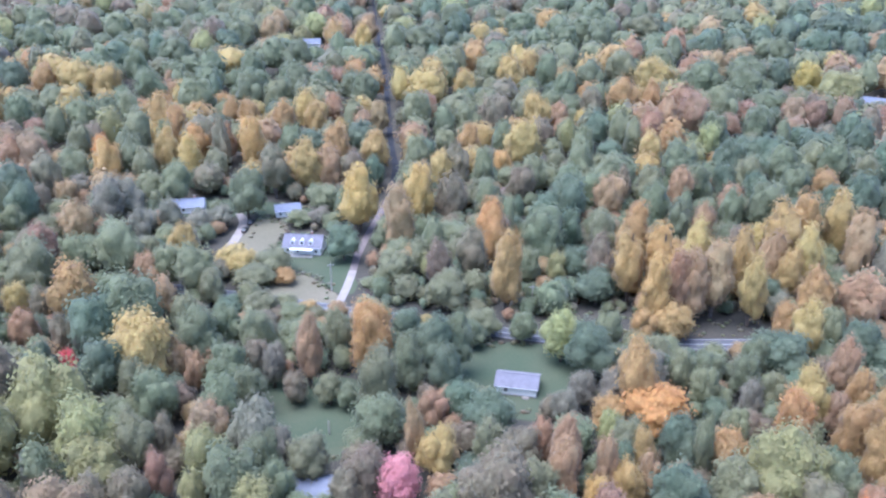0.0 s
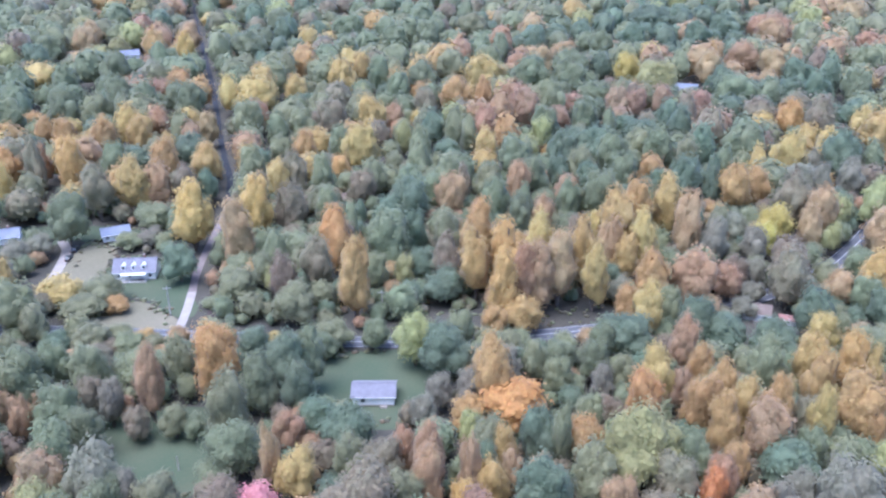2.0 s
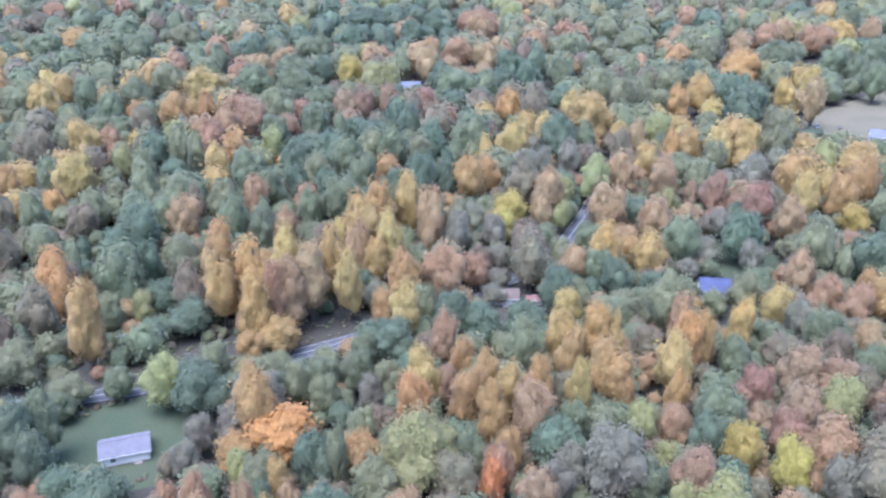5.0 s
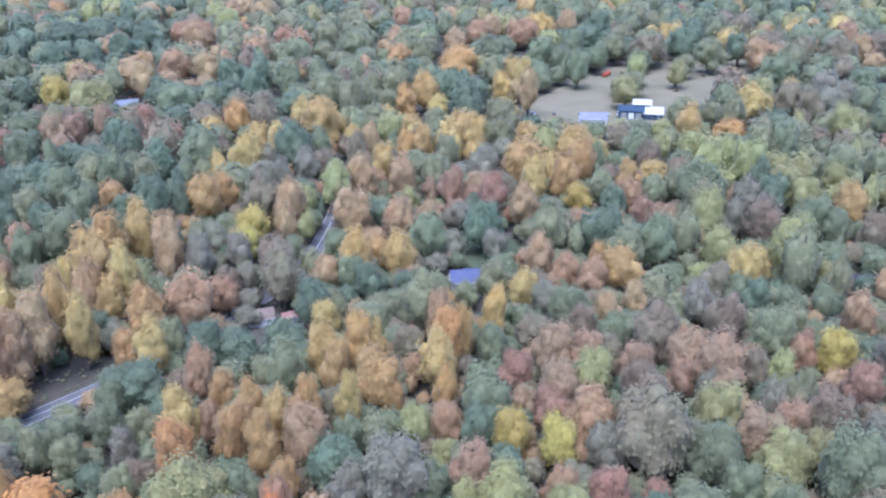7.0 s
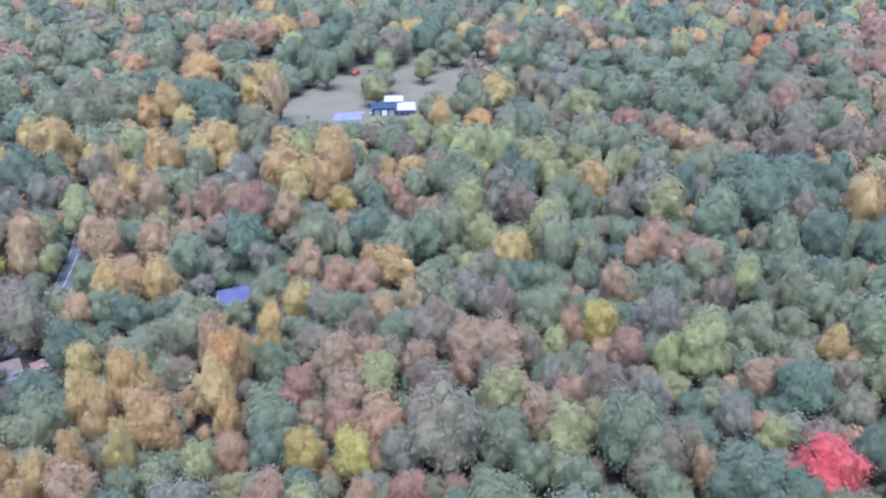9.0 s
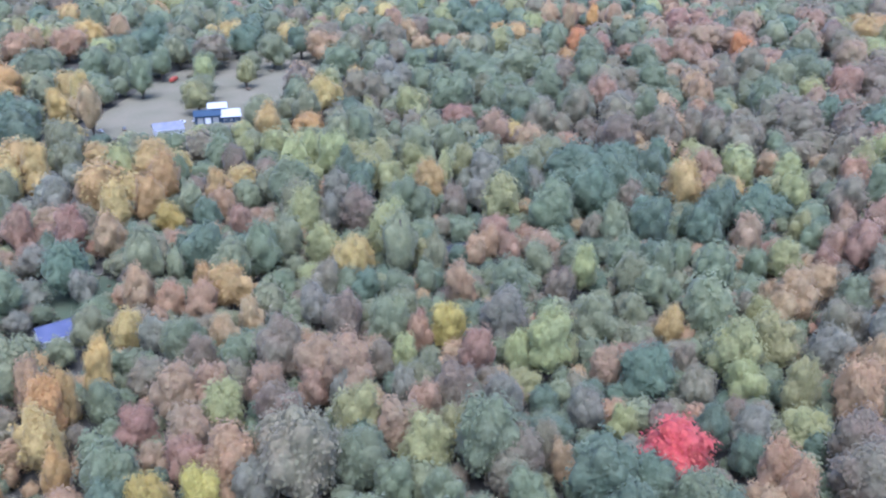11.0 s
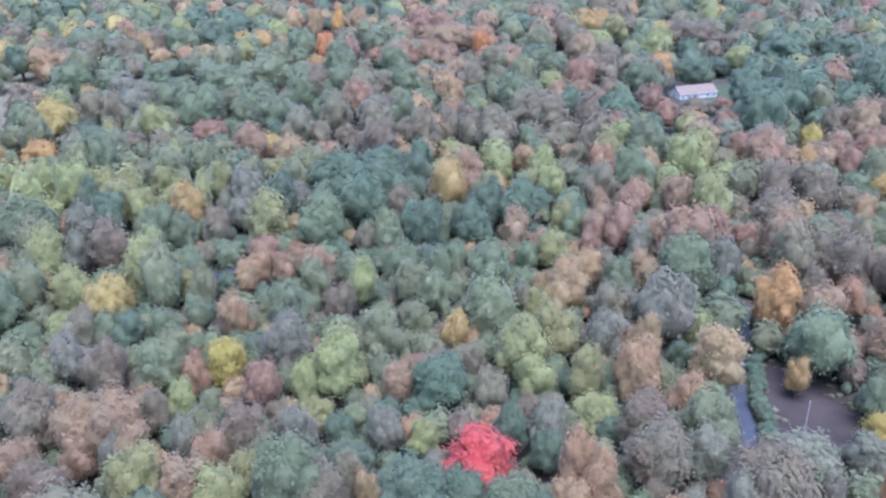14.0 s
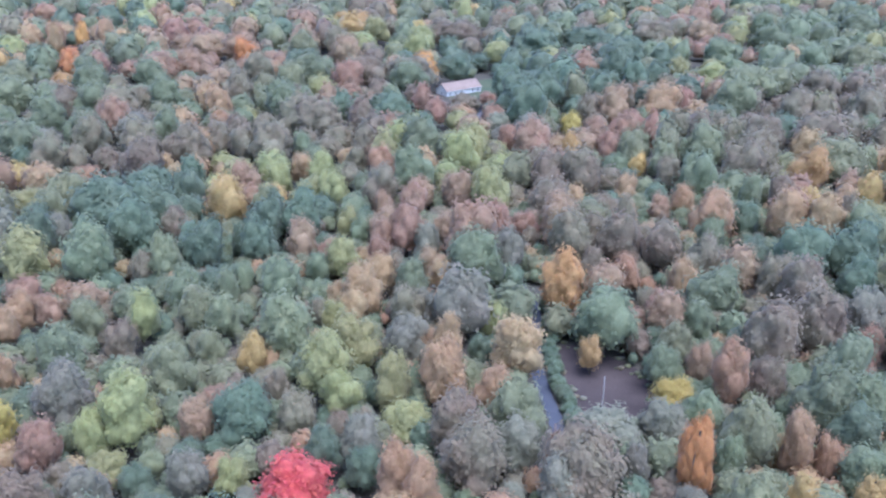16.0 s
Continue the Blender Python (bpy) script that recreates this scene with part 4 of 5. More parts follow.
MARKED["green"] = MARKED["green"] + [
    (-111, 484, 10.2, 27, 0), (71, 498, 8.8, 25, 0), (-54, 502, 11.4, 24, 0), (507, -40, 11.6, 27, 0), (265, 456, 13.0, 24, 0), (518, 81, 10.9, 27, 0), (521, -41, 13.7, 27, 0), (91, 519, 10.9, 27, 0),
    (-171, 491, 10.4, 27, 0), (181, 503, 14.2, 27, 0), (-118, 522, 11.6, 20, 0), (159, 519, 14.6, 27, 0), (540, 60, 11.5, 27, 0), (544, 21, 11.9, 27, 0), (336, 442, 10.5, 27, 0), (551, 132, 18.8, 27, 0),
    (192, 534, 14.2, 27, 0), (548, -125, 13.5, 27, 0), (572, 60, 11.6, 20, 0),
]
MARKED["green"] = MARKED["green"] + [
    (484, 329, 10.4, 27, 0), (-100, 580, 11.0, 28, 0), (-198, 552, 9.6, 27, 0), (556, 224, 12.9, 27, 0), (596, -71, 15.6, 27, 0), (601, 65, 14.1, 27, 0), (606, 28, 14.1, 27, 0), (589, 182, 11.6, 19, 0),
    (506, 358, 9.8, 24, 0), (530, 342, 9.4, 26, 0), (507, 376, 11.7, 27, 0), (-188, 593, 14.4, 27, 0), (629, 66, 11.5, 27, 0), (492, 408, 12.8, 27, 0), (555, 322, 9.6, 18, 0), (237, 600, 10.4, 27, 0),
    (-15, 643, 15.5, 27, 0), (92, 658, 13.6, 27, 0), (119, 656, 13.0, 30, 0),
]
MARKED["green"] = MARKED["green"] + [
    (556, 380, 11.1, 27, 0), (522, -415, 13.0, 25, 0), (563, -367, 17.4, 27, 0), (688, 186, 14.0, 27, 0), (-301, 639, 13.2, 27, 0), (62, 714, 17.2, 27, 0), (-230, 710, 13.0, 27, 0), (597, -439, 18.8, 27, 0),
    (650, -471, 13.0, 30, 0), (627, -556, 20.5, 27, 0), (658, -569, 13.0, 30, 0),
]
MARKED["gold"] = [
    (40, 148, 4.5, 15, 0), (-2, 160, 5.5, 15, 0), (46, 160, 3.4, 15, 0), (95, 144, 3.8, 15, 0), (66, 159, 5.2, 15, 0), (98, 155, 4.5, 21, 1), (95, 164, 4.6, 21, 1), (142, -102, 4.7, 15, 0),
    (50, 184, 5.9, 25, 1), (106, 162, 4.3, 21, 1), (122, 153, 3.5, 21, 1), (114, 159, 4.3, 21, 1), (104, 168, 4.0, 21, 1), (91, 178, 5.1, 21, 1), (134, 150, 3.8, 15, 0), (133, 156, 7.4, 21, 0),
    (103, 178, 4.3, 21, 1), (130, 167, 4.6, 21, 1), (151, 150, 6.2, 21, 1),
]
MARKED["gold"] = MARKED["gold"] + [
    (133, 176, 4.8, 21, 1), (145, 167, 3.2, 21, 1), (167, 155, 4.0, 21, 1), (-81, 199, 8.7, 24, 0), (60, 224, 5.0, 12, 0), (-5, 229, 5.1, 6, 0), (104, 212, 5.0, 21, 1), (69, 225, 7.2, 13, 0),
    (217, -77, 3.5, 13, 0), (102, 222, 5.3, 15, 0), (151, 195, 5.0, 15, 0), (20, 242, 5.8, 30, 2), (-42, 236, 4.7, 7, 0), (244, 12, 4.3, 15, 0), (95, 233, 5.0, 26, 2), (184, 177, 4.7, 11, 0),
    (60, 247, 6.0, 29, 2), (113, 230, 6.8, 23, 1), (205, 163, 5.6, 16, 0),
]
MARKED["gold"] = MARKED["gold"] + [
    (96, 244, 5.6, 30, 2), (82, 254, 6.1, 30, 2), (-114, 233, 8.2, 23, 0), (112, 250, 5.4, 21, 1), (236, 146, 8.1, 19, 0), (-54, 263, 4.7, 6, 0), (119, 251, 5.7, 28, 2), (66, 270, 6.7, 30, 2),
    (-132, 235, 5.5, 15, 0), (196, 209, 6.8, 19, 0), (263, 115, 6.8, 19, 0), (242, 158, 4.4, 15, 0), (-72, 271, 8.9, 10, 0), (116, 269, 7.8, 30, 2), (272, 115, 6.5, 17, 0), (-92, 276, 6.3, 18, 0),
    (126, 278, 6.8, 30, 2), (141, 278, 6.8, 30, 2), (181, 300, 7.2, 24, 1),
]
MARKED["gold"] = MARKED["gold"] + [
    (283, 216, 7.3, 25, 1), (-1, 351, 5.8, 21, 1), (294, 209, 7.1, 24, 1), (355, 7, 9.1, 26, 0), (343, 108, 8.0, 22, 0), (193, 306, 6.2, 21, 1), (-58, 350, 8.8, 27, 2), (314, 190, 4.7, 21, 1),
    (260, 281, 6.6, 23, 1), (317, 215, 8.1, 27, 1), (-32, 376, 6.8, 23, 1), (38, 382, 10.5, 27, 0), (-50, 381, 7.7, 26, 1), (12, 391, 6.4, 22, 1), (222, 330, 9.5, 27, 0), (-125, 371, 6.6, 27, 2),
    (332, 229, 10.1, 25, 1), (315, -235, 9.6, 27, 0), (295, 291, 6.4, 22, 1),
]
MARKED["gold"] = MARKED["gold"] + [
    (318, 277, 7.2, 25, 1), (-67, 434, 7.8, 22, 0), (49, 440, 9.4, 26, 0), (282, 349, 13.0, 29, 0), (403, 207, 8.8, 26, 1), (-103, 445, 7.3, 20, 0), (293, 379, 8.2, 23, 0), (102, 472, 10.0, 27, 0),
    (-10, 492, 13.9, 27, 0), (466, 202, 12.1, 27, 0), (-148, 478, 7.8, 22, 0), (370, 360, 9.8, 27, 0), (12, 512, 7.9, 22, 0), (42, 532, 10.4, 27, 0), (129, 527, 16.3, 27, 0), (440, 340, 8.6, 27, 2),
    (-203, 509, 8.9, 25, 0), (-222, 514, 14.4, 27, 0), (-242, 515, 9.0, 25, 0),
]
MARKED["gold"] = MARKED["gold"] + [
    (633, 341, 13.7, 27, 0),
]
MARKED["teal"] = [
    (50, 142, 6.8, 19, 0), (41, 155, 3.3, 15, 0), (161, 20, 6.0, 17, 0), (165, 1, 4.9, 15, 0), (55, 162, 6.2, 17, 0), (169, 25, 7.8, 22, 0), (106, 141, 8.1, 15, 0), (171, 16, 5.7, 16, 0),
    (12, 176, 6.6, 14, 0), (138, 125, 5.6, 16, 0), (171, 80, 7.5, 13, 0), (188, -5, 4.8, 13, 0), (1, 194, 5.2, 17, 0), (196, 3, 4.7, 15, 0), (200, 42, 4.3, 11, 0), (-3, 201, 6.1, 22, 1),
    (41, 204, 8.2, 18, 0), (161, -116, 6.6, 18, 0), (214, 18, 8.4, 19, 0),
]
MARKED["teal"] = MARKED["teal"] + [
    (-90, 192, 7.0, 20, 0), (94, 205, 9.2, 15, 0), (-11, 226, 5.1, 10, 0), (123, 201, 7.7, 13, 0), (116, 205, 6.6, 18, 0), (230, -49, 4.5, 12, 0), (-98, 212, 8.4, 23, 0), (153, 202, 6.9, 19, 0),
    (50, 248, 7.8, 13, 0), (-67, 237, 5.7, 8, 0), (177, 203, 5.8, 16, 0), (106, 246, 4.4, 11, 0), (249, 106, 5.3, 15, 0), (45, 264, 6.1, 14, 0), (-36, 282, 6.9, 15, 0), (46, 285, 5.4, 21, 1),
    (283, 83, 4.9, 11, 0), (224, -175, 7.5, 21, 0), (256, 165, 8.4, 23, 0),
]
MARKED["teal"] = MARKED["teal"] + [
    (234, 203, 8.7, 22, 1), (240, -166, 10.7, 27, 0), (40, 307, 6.9, 19, 0), (237, -184, 10.4, 27, 0), (47, 312, 8.8, 25, 0), (315, 19, 8.4, 24, 0), (318, 0, 7.6, 21, 0), (322, 20, 7.5, 21, 0),
    (332, -5, 8.6, 24, 0), (333, -19, 9.0, 25, 0), (339, 41, 10.5, 27, 0), (294, 184, 5.7, 16, 0), (162, 310, 9.2, 26, 0), (283, -178, 6.5, 18, 0), (343, 73, 9.3, 26, 0), (330, 135, 6.9, 19, 0),
    (158, 323, 6.0, 17, 0), (355, 33, 10.2, 27, 0), (131, 336, 6.2, 17, 0),
]
MARKED["teal"] = MARKED["teal"] + [
    (-163, 309, 8.1, 23, 0), (121, 344, 6.3, 18, 0), (339, 137, 7.2, 20, 0), (365, 51, 13.8, 27, 0), (353, 148, 6.2, 22, 1), (381, 20, 7.5, 21, 0), (128, 366, 8.0, 22, 0), (147, 374, 11.5, 22, 0),
    (80, 392, 8.1, 13, 0), (400, 33, 11.5, 18, 0), (245, 326, 10.1, 27, 0), (177, 385, 11.5, 20, 0), (360, 319, 11.8, 27, 0), (456, -164, 13.0, 30, 0), (486, -97, 13.0, 22, 0), (386, 339, 11.2, 24, 0),
    (480, -170, 13.0, 30, 0), (481, -191, 9.7, 30, 1), (308, 444, 10.2, 27, 0),
]
MARKED["teal"] = MARKED["teal"] + [
    (267, 475, 9.0, 25, 0), (513, -187, 12.2, 16, 0), (522, -181, 11.1, 27, 0), (521, -198, 16.9, 21, 0), (322, 483, 11.6, 27, 0), (505, -263, 10.5, 27, 0), (-260, 514, 10.8, 27, 0), (580, -168, 13.0, 24, 0),
    (540, -268, 13.0, 30, 0), (193, 621, 9.0, 25, 0), (619, -197, 13.1, 14, 0), (-159, 637, 11.9, 25, 0), (585, -297, 19.1, 27, 0), (270, 623, 12.9, 27, 0), (622, 279, 10.6, 27, 0), (616, 323, 15.1, 27, 0),
    (584, 385, 16.6, 27, 0), (641, -255, 20.6, 27, 0), (11, 700, 9.6, 27, 0),
]
MARKED["teal"] = MARKED["teal"] + [
    (325, 628, 13.0, 27, 0), (641, -299, 22.5, 27, 0), (718, 165, 13.0, 28, 0), (363, 654, 14.6, 27, 0), (636, 410, 13.0, 30, 0), (324, 714, 22.4, 27, 0),
]
MARKED["grey"] = [
    (98, 130, 4.4, 15, 0), (110, 125, 8.0, 22, 0), (104, 133, 5.2, 15, 0), (-37, 162, 4.1, 14, 0), (164, -42, 6.5, 18, 0), (152, 98, 5.4, 15, 0), (-44, 165, 6.9, 19, 0), (166, 85, 4.5, 15, 0),
    (31, 181, 3.8, 12, 0), (169, -62, 3.7, 15, 0), (36, 188, 4.3, 13, 0), (44, 188, 4.3, 13, 0), (183, -40, 6.2, 17, 0), (78, 181, 3.7, 15, 0), (197, 32, 5.1, 15, 0), (197, -6, 5.7, 16, 0),
    (197, 52, 5.8, 16, 0), (181, -77, 6.2, 14, 0), (196, 78, 4.0, 15, 0),
]
MARKED["grey"] = MARKED["grey"] + [
    (191, 93, 3.6, 15, 0), (-46, 198, 3.7, 15, 0), (233, 58, 8.0, 22, 0), (235, -28, 7.0, 20, 0), (206, 155, 4.6, 15, 0), (231, 115, 6.0, 17, 0), (105, 236, 4.7, 11, 0), (245, -50, 9.1, 26, 0),
    (140, 220, 4.7, 8, 0), (255, -41, 5.3, 15, 0), (148, 229, 5.5, 8, 0), (202, -156, 8.1, 23, 0), (228, 193, 5.1, 15, 0), (162, 254, 5.9, 17, 0), (283, -79, 7.6, 21, 0), (222, 211, 7.3, 10, 0),
    (304, -58, 6.0, 17, 0), (-49, 315, 5.7, 8, 0), (-114, 295, 5.6, 16, 0),
]
MARKED["grey"] = MARKED["grey"] + [
    (299, 137, 7.1, 20, 0), (-95, 308, 7.0, 10, 0), (-105, 306, 5.7, 16, 0), (-88, 312, 5.9, 10, 0), (-130, 310, 8.1, 23, 0), (-125, 318, 7.1, 20, 0), (331, 146, 6.8, 19, 0), (358, 86, 8.2, 23, 0),
    (222, 304, 5.2, 21, 1), (287, 245, 7.8, 22, 0), (236, 306, 6.0, 21, 1), (304, 260, 8.9, 15, 0), (428, -155, 11.5, 18, 0), (483, 79, 8.3, 17, 0), (489, 39, 11.5, 21, 0), (508, 176, 12.0, 21, 0),
]
MARKED["lime"] = [
    (128, 94, 5.5, 15, 0), (115, 110, 4.1, 15, 0), (120, 105, 6.7, 19, 0), (-40, 142, 5.2, 15, 0), (-53, 144, 4.0, 15, 0), (73, 149, 8.3, 23, 0), (80, 151, 7.0, 19, 0), (40, 171, 3.3, 12, 0),
    (-54, 157, 5.9, 17, 0), (172, 65, 7.0, 19, 0), (-77, 152, 6.5, 18, 0), (129, 137, 4.1, 15, 0), (182, 61, 5.5, 15, 0), (-82, 161, 8.1, 23, 0), (179, 85, 7.2, 20, 0), (194, 23, 4.1, 13, 0),
    (174, 117, 6.4, 18, 0), (-94, 170, 10.5, 27, 0), (34, 212, 6.6, 18, 0),
]
MARKED["lime"] = MARKED["lime"] + [
    (217, -7, 6.1, 17, 0), (215, -19, 5.7, 20, 0), (218, 52, 4.8, 16, 0), (220, 44, 6.6, 23, 1), (211, 83, 4.3, 15, 0), (224, 41, 4.7, 15, 0), (226, -4, 8.4, 24, 1), (238, -16, 7.1, 20, 0),
    (242, -58, 4.1, 15, 0), (258, -14, 4.1, 15, 0), (38, 261, 4.2, 14, 0), (-4, 263, 4.1, 12, 0), (270, 40, 4.7, 21, 1), (271, 128, 7.0, 20, 0), (294, -25, 7.0, 20, 0), (282, 109, 8.7, 25, 1),
    (297, 111, 6.4, 22, 1), (195, 257, 4.6, 15, 0), (293, 145, 7.4, 25, 1),
]
MARKED["lime"] = MARKED["lime"] + [
    (326, 76, 10.0, 25, 1), (332, -36, 5.6, 16, 0), (241, 247, 4.4, 15, 0), (212, 279, 5.6, 16, 0), (227, 276, 7.7, 23, 2), (335, -95, 8.8, 25, 0), (344, 125, 7.3, 20, 0), (346, 134, 8.2, 23, 0),
    (364, -37, 7.1, 20, 0), (239, 290, 6.2, 16, 0), (354, -100, 8.4, 18, 0), (367, 99, 6.4, 22, 1), (372, 124, 7.1, 20, 0), (389, -19, 6.3, 18, 0), (363, 159, 8.8, 25, 0), (389, -38, 7.5, 21, 0),
    (385, -99, 10.1, 27, 0), (400, 80, 9.2, 13, 0), (61, 405, 5.8, 21, 1),
]
MARKED["lime"] = MARKED["lime"] + [
    (394, -107, 11.0, 27, 0), (129, 400, 7.2, 20, 0), (374, 208, 6.2, 17, 0), (454, 147, 11.0, 27, 0), (457, 276, 10.3, 21, 0), (231, 488, 15.1, 27, 0), (513, 301, 8.0, 24, 1), (527, 279, 8.0, 20, 0),
    (527, -310, 8.0, 22, 0), (554, -326, 10.0, 15, 0), (653, -162, 12.1, 27, 0), (683, -176, 14.0, 27, 0), (746, -155, 14.4, 27, 0),
]


# ---- the woods ----
def ico(level):
    bm = bmesh.new()
    bmesh.ops.create_icosphere(bm, subdivisions=level, radius=1.0)
    v = np.array([p.co[:] for p in bm.verts])
    f = np.array([[p.index for p in q.verts] for q in bm.faces])
    bm.free()
    return v, f


def unit(v):
    return v / np.maximum(1e-9, np.linalg.norm(v, axis=-1, keepdims=True))


def profile(u, widest, point):
    """Half width of a crown at height u (0 to 1): a dome above its widest place, drawn in below; point sharpens the top."""
    up = np.clip((u - widest) / (1 - widest), 0, 1)
    low = np.clip((widest - u) / widest, 0, 1)
    dome = np.sqrt(np.maximum(0, 1 - up ** (1.85 - 0.35 * point))) * (1 - point * 0.2 * up)
    return np.where(u > widest, dome, np.sqrt(np.maximum(0, 1 - 0.86 * low ** 2.4)))


def crown_shape(seed, aspect, widest, point, limbs, boughs, clumps, tufts, size, level, body=0.73):
    """A crown of radius 1 and height 1 on z = 0: limbs that swell out of one dome, each with its boughs, under a ragged coat of leaf tufts.
    aspect: height over radius; body: how far the dome fills out between the limbs. Returns verts, faces, and the normals of the verts."""
    rng = np.random.default_rng(seed)
    real = np.array((1, 1, aspect))
    heart = np.array((0, 0, 0.42 * aspect))

    def spread(count, low, jitter):
        """Directions that cover a sphere down to z = low."""
        k = np.arange(count) + 0.5
        z = 1 - (1 - low) * k / count
        turn = k * 2.39996 + rng.uniform(0, 6.283)
        ring = np.sqrt(np.maximum(0, 1 - z ** 2))
        return unit(np.stack([ring * np.cos(turn), ring * np.sin(turn), z], 1) + rng.normal(scale=jitter, size=(count, 3)))

    def dome(d):
        z = np.clip(d[:, 2], -0.999, 0.999)
        u = (1 + z) / 2
        flat = np.sqrt(1 - z ** 2)
        wide = profile(u, widest, point)
        return np.stack([d[:, 0] / flat * wide, d[:, 1] / flat * wide, u * aspect], 1)

    girth = rng.uniform(0.24, 0.45, limbs)
    knots = heart + (dome(spread(limbs, -0.6, 0.2)) - heart) * rng.uniform(0.56, 0.78, (limbs, 1)) - heart
    knots[:, :2] += rng.normal(scale=0.05, size=2)
    swellings = []
    for count, high in ((boughs, 0.10), (clumps, 0.062)):
        swellings.append((spread(count, -0.7, 0.14 * math.sqrt(46 / count)), rng.uniform(0.4, 1.0, count), rng.uniform(0.8, 1.3, count) * math.sqrt(3.6 / count), high))

    def place(d):
        """Points of the crown's surface in the given directions, in true proportion."""
        p = dome(d) - heart
        far = np.linalg.norm(p, axis=1)
        way = p / far[:, None]
        along = way @ knots.T
        root = along ** 2 - (knots ** 2).sum(1)[None] + girth[None] ** 2
        reach = np.where(root > 0, along + np.sqrt(np.maximum(root, 0)), 0).max(1)
        out = np.maximum(far * body, np.minimum(reach, far * 1.17)) - 0.05
        for heads, swell, span, high in swellings:
            gap = np.arccos(np.clip(d @ heads.T, -1, 1)) / span[None]
            out = out + high * (swell[None] * np.sqrt(np.maximum(0, 1 - gap ** 2))).max(1)
        return heart + way * out[:, None]

    def facing(d):
        a = unit(np.cross(d, rng.normal(size=d.shape)))
        b = np.cross(d, a)
        e = 0.03
        p = place(d)
        whole = (p - heart) / np.array((1, 1, (0.5 * aspect) ** 2))
        n_ = unit(np.cross(place(unit(d + e * a)) - place(unit(d - e * a)), place(unit(d + e * b)) - place(unit(d - e * b))))
        n_ = np.where(((n_ * whole).sum(1) < 0)[:, None], -n_, n_)
        return unit(0.7 * n_ + 0.3 * unit(whole))

    cv, cf = ico(level)
    core = heart + (place(cv) - heart) * 0.90 + rng.normal(scale=0.015, size=cv.shape)
    core_n = facing(cv)
    d = rng.normal(size=(int(tufts * 1.7), 3))
    d[:, 2] += 0.35
    d = unit(d)
    d = d[d[:, 2] > -0.75][:tufts]
    m = len(d)
    at, way = place(d), facing(d)
    # twigs that stand out a little and break the outline
    out = np.where(rng.random(m) < 0.3, rng.uniform(0.02, 0.13, m), rng.uniform(-0.08, 0.03, m))
    at = at + way * out[:, None]
    nrm = unit(way + np.array((0, 0, 0.7)) + rng.normal(scale=0.3, size=(m, 3)))
    u = unit(np.cross(nrm, rng.normal(size=(m, 3))))
    w = np.cross(nrm, u)
    s = size * rng.uniform(0.6, 1.35, m)
    verts = []
    for c in range(3):
        a = 2 * math.pi * c / 3
        rr = s * rng.uniform(0.7, 1.3, m)
        verts.append(at + u * (np.cos(a) * rr)[:, None] + w * (np.sin(a) * rr)[:, None])
    verts = np.stack(verts, 1).reshape(-1, 3)
    soft = unit(0.6 * way + 0.6 * nrm)
    faces = np.vstack([np.arange(m * 3).reshape(m, 3), cf + m * 3])
    normals = np.vstack([np.repeat(soft, 3, 0), core_n])
    verts = np.vstack([verts, core]) / real
    verts[:, :2] /= np.quantile(np.hypot(verts[:, 0], verts[:, 1]), 0.97)
    low, high = verts[:, 2].min(), np.quantile(verts[:, 2], 0.997)
    verts[:, 2] = (verts[:, 2] - low) / (high - low)
    return verts, faces, normals


def crown_mesh(name, shape, aspect):
    v, f, nrm = shape
    me = bpy.data.meshes.new(name)
    me.from_pydata(v.tolist(), [], f.tolist())
    me.polygons.foreach_set("use_smooth", np.ones(len(f), bool))
    # leaves catch the light as the bough they clothe does; the crown is drawn out to its height later
    me.normals_split_custom_set_from_vertices(unit(nrm * np.array((1, 1, aspect))).tolist())
    return me


def trunk_mesh(name, seed):
    """A tapered trunk of height 1 and girth 1 with limbs that reach out into the crown."""
    rng = random.Random(seed)
    bm = bmesh.new()
    tube(bm, (0, 0, -0.02), (rng.uniform(-0.1, 0.1), 0, 0.45), 1.25, 0.85, 7)
    tube(bm, (0, 0, 0.43), (rng.uniform(-0.6, 0.6), rng.uniform(-0.6, 0.6), 0.85), 0.85, 0.25, 6)
    for k in range(5):
        a = 2.4 * k + rng.uniform(-0.4, 0.4)
        z = 0.30 + 0.06 * k
        tube(bm, (0, 0, z), (math.cos(a) * rng.uniform(3, 5), math.sin(a) * rng.uniform(3, 5), z + rng.uniform(0.08, 0.15)), 0.45, 0.12, 5)
    me = bpy.data.meshes.new(name)
    bm.to_mesh(me)
    bm.free()
    me.materials.append(BARK)
    return me


KINDS = {  # aspect, height of the widest place, point, limbs, boughs
    "broad": (1.9, 0.42, 0.1, 11, 46),
    "oval": (2.5, 0.42, 0.35, 14, 54),
    "spire": (3.0, 0.40, 0.5, 17, 60),
}
NEAR = {k: [crown_mesh("crown", crown_shape(11 * i + 5, a, w, p, n_, b, 190, 1500, 0.046, 4), a) for i in range(8)] for k, (a, w, p, n_, b) in KINDS.items()}
HALF = {k: [crown_mesh("crown", crown_shape(19 * i + 2, a, w, p, n_, b - 6, 120, 900, 0.056, 3), a) for i in range(7)] for k, (a, w, p, n_, b) in KINDS.items()}
MID = {k: [crown_shape(17 * i + 3, a, w, p, n_ - 3, b - 18, 60, 320, 0.09, 2, 0.8) for i in range(6)] for k, (a, w, p, n_, b) in KINDS.items()}
FAR = {k: [crown_shape(13 * i + 7, a, w, p, n_ - 5, b - 26, 40, 130, 0.12, 2, 0.85) for i in range(6)] for k, (a, w, p, n_, b) in KINDS.items()}
TRUNKS = [trunk_mesh("trunk", i) for i in range(4)]
for row in (*NEAR.values(), *HALF.values()):
    for me in row:
        me.materials.append(LEAF["green"])

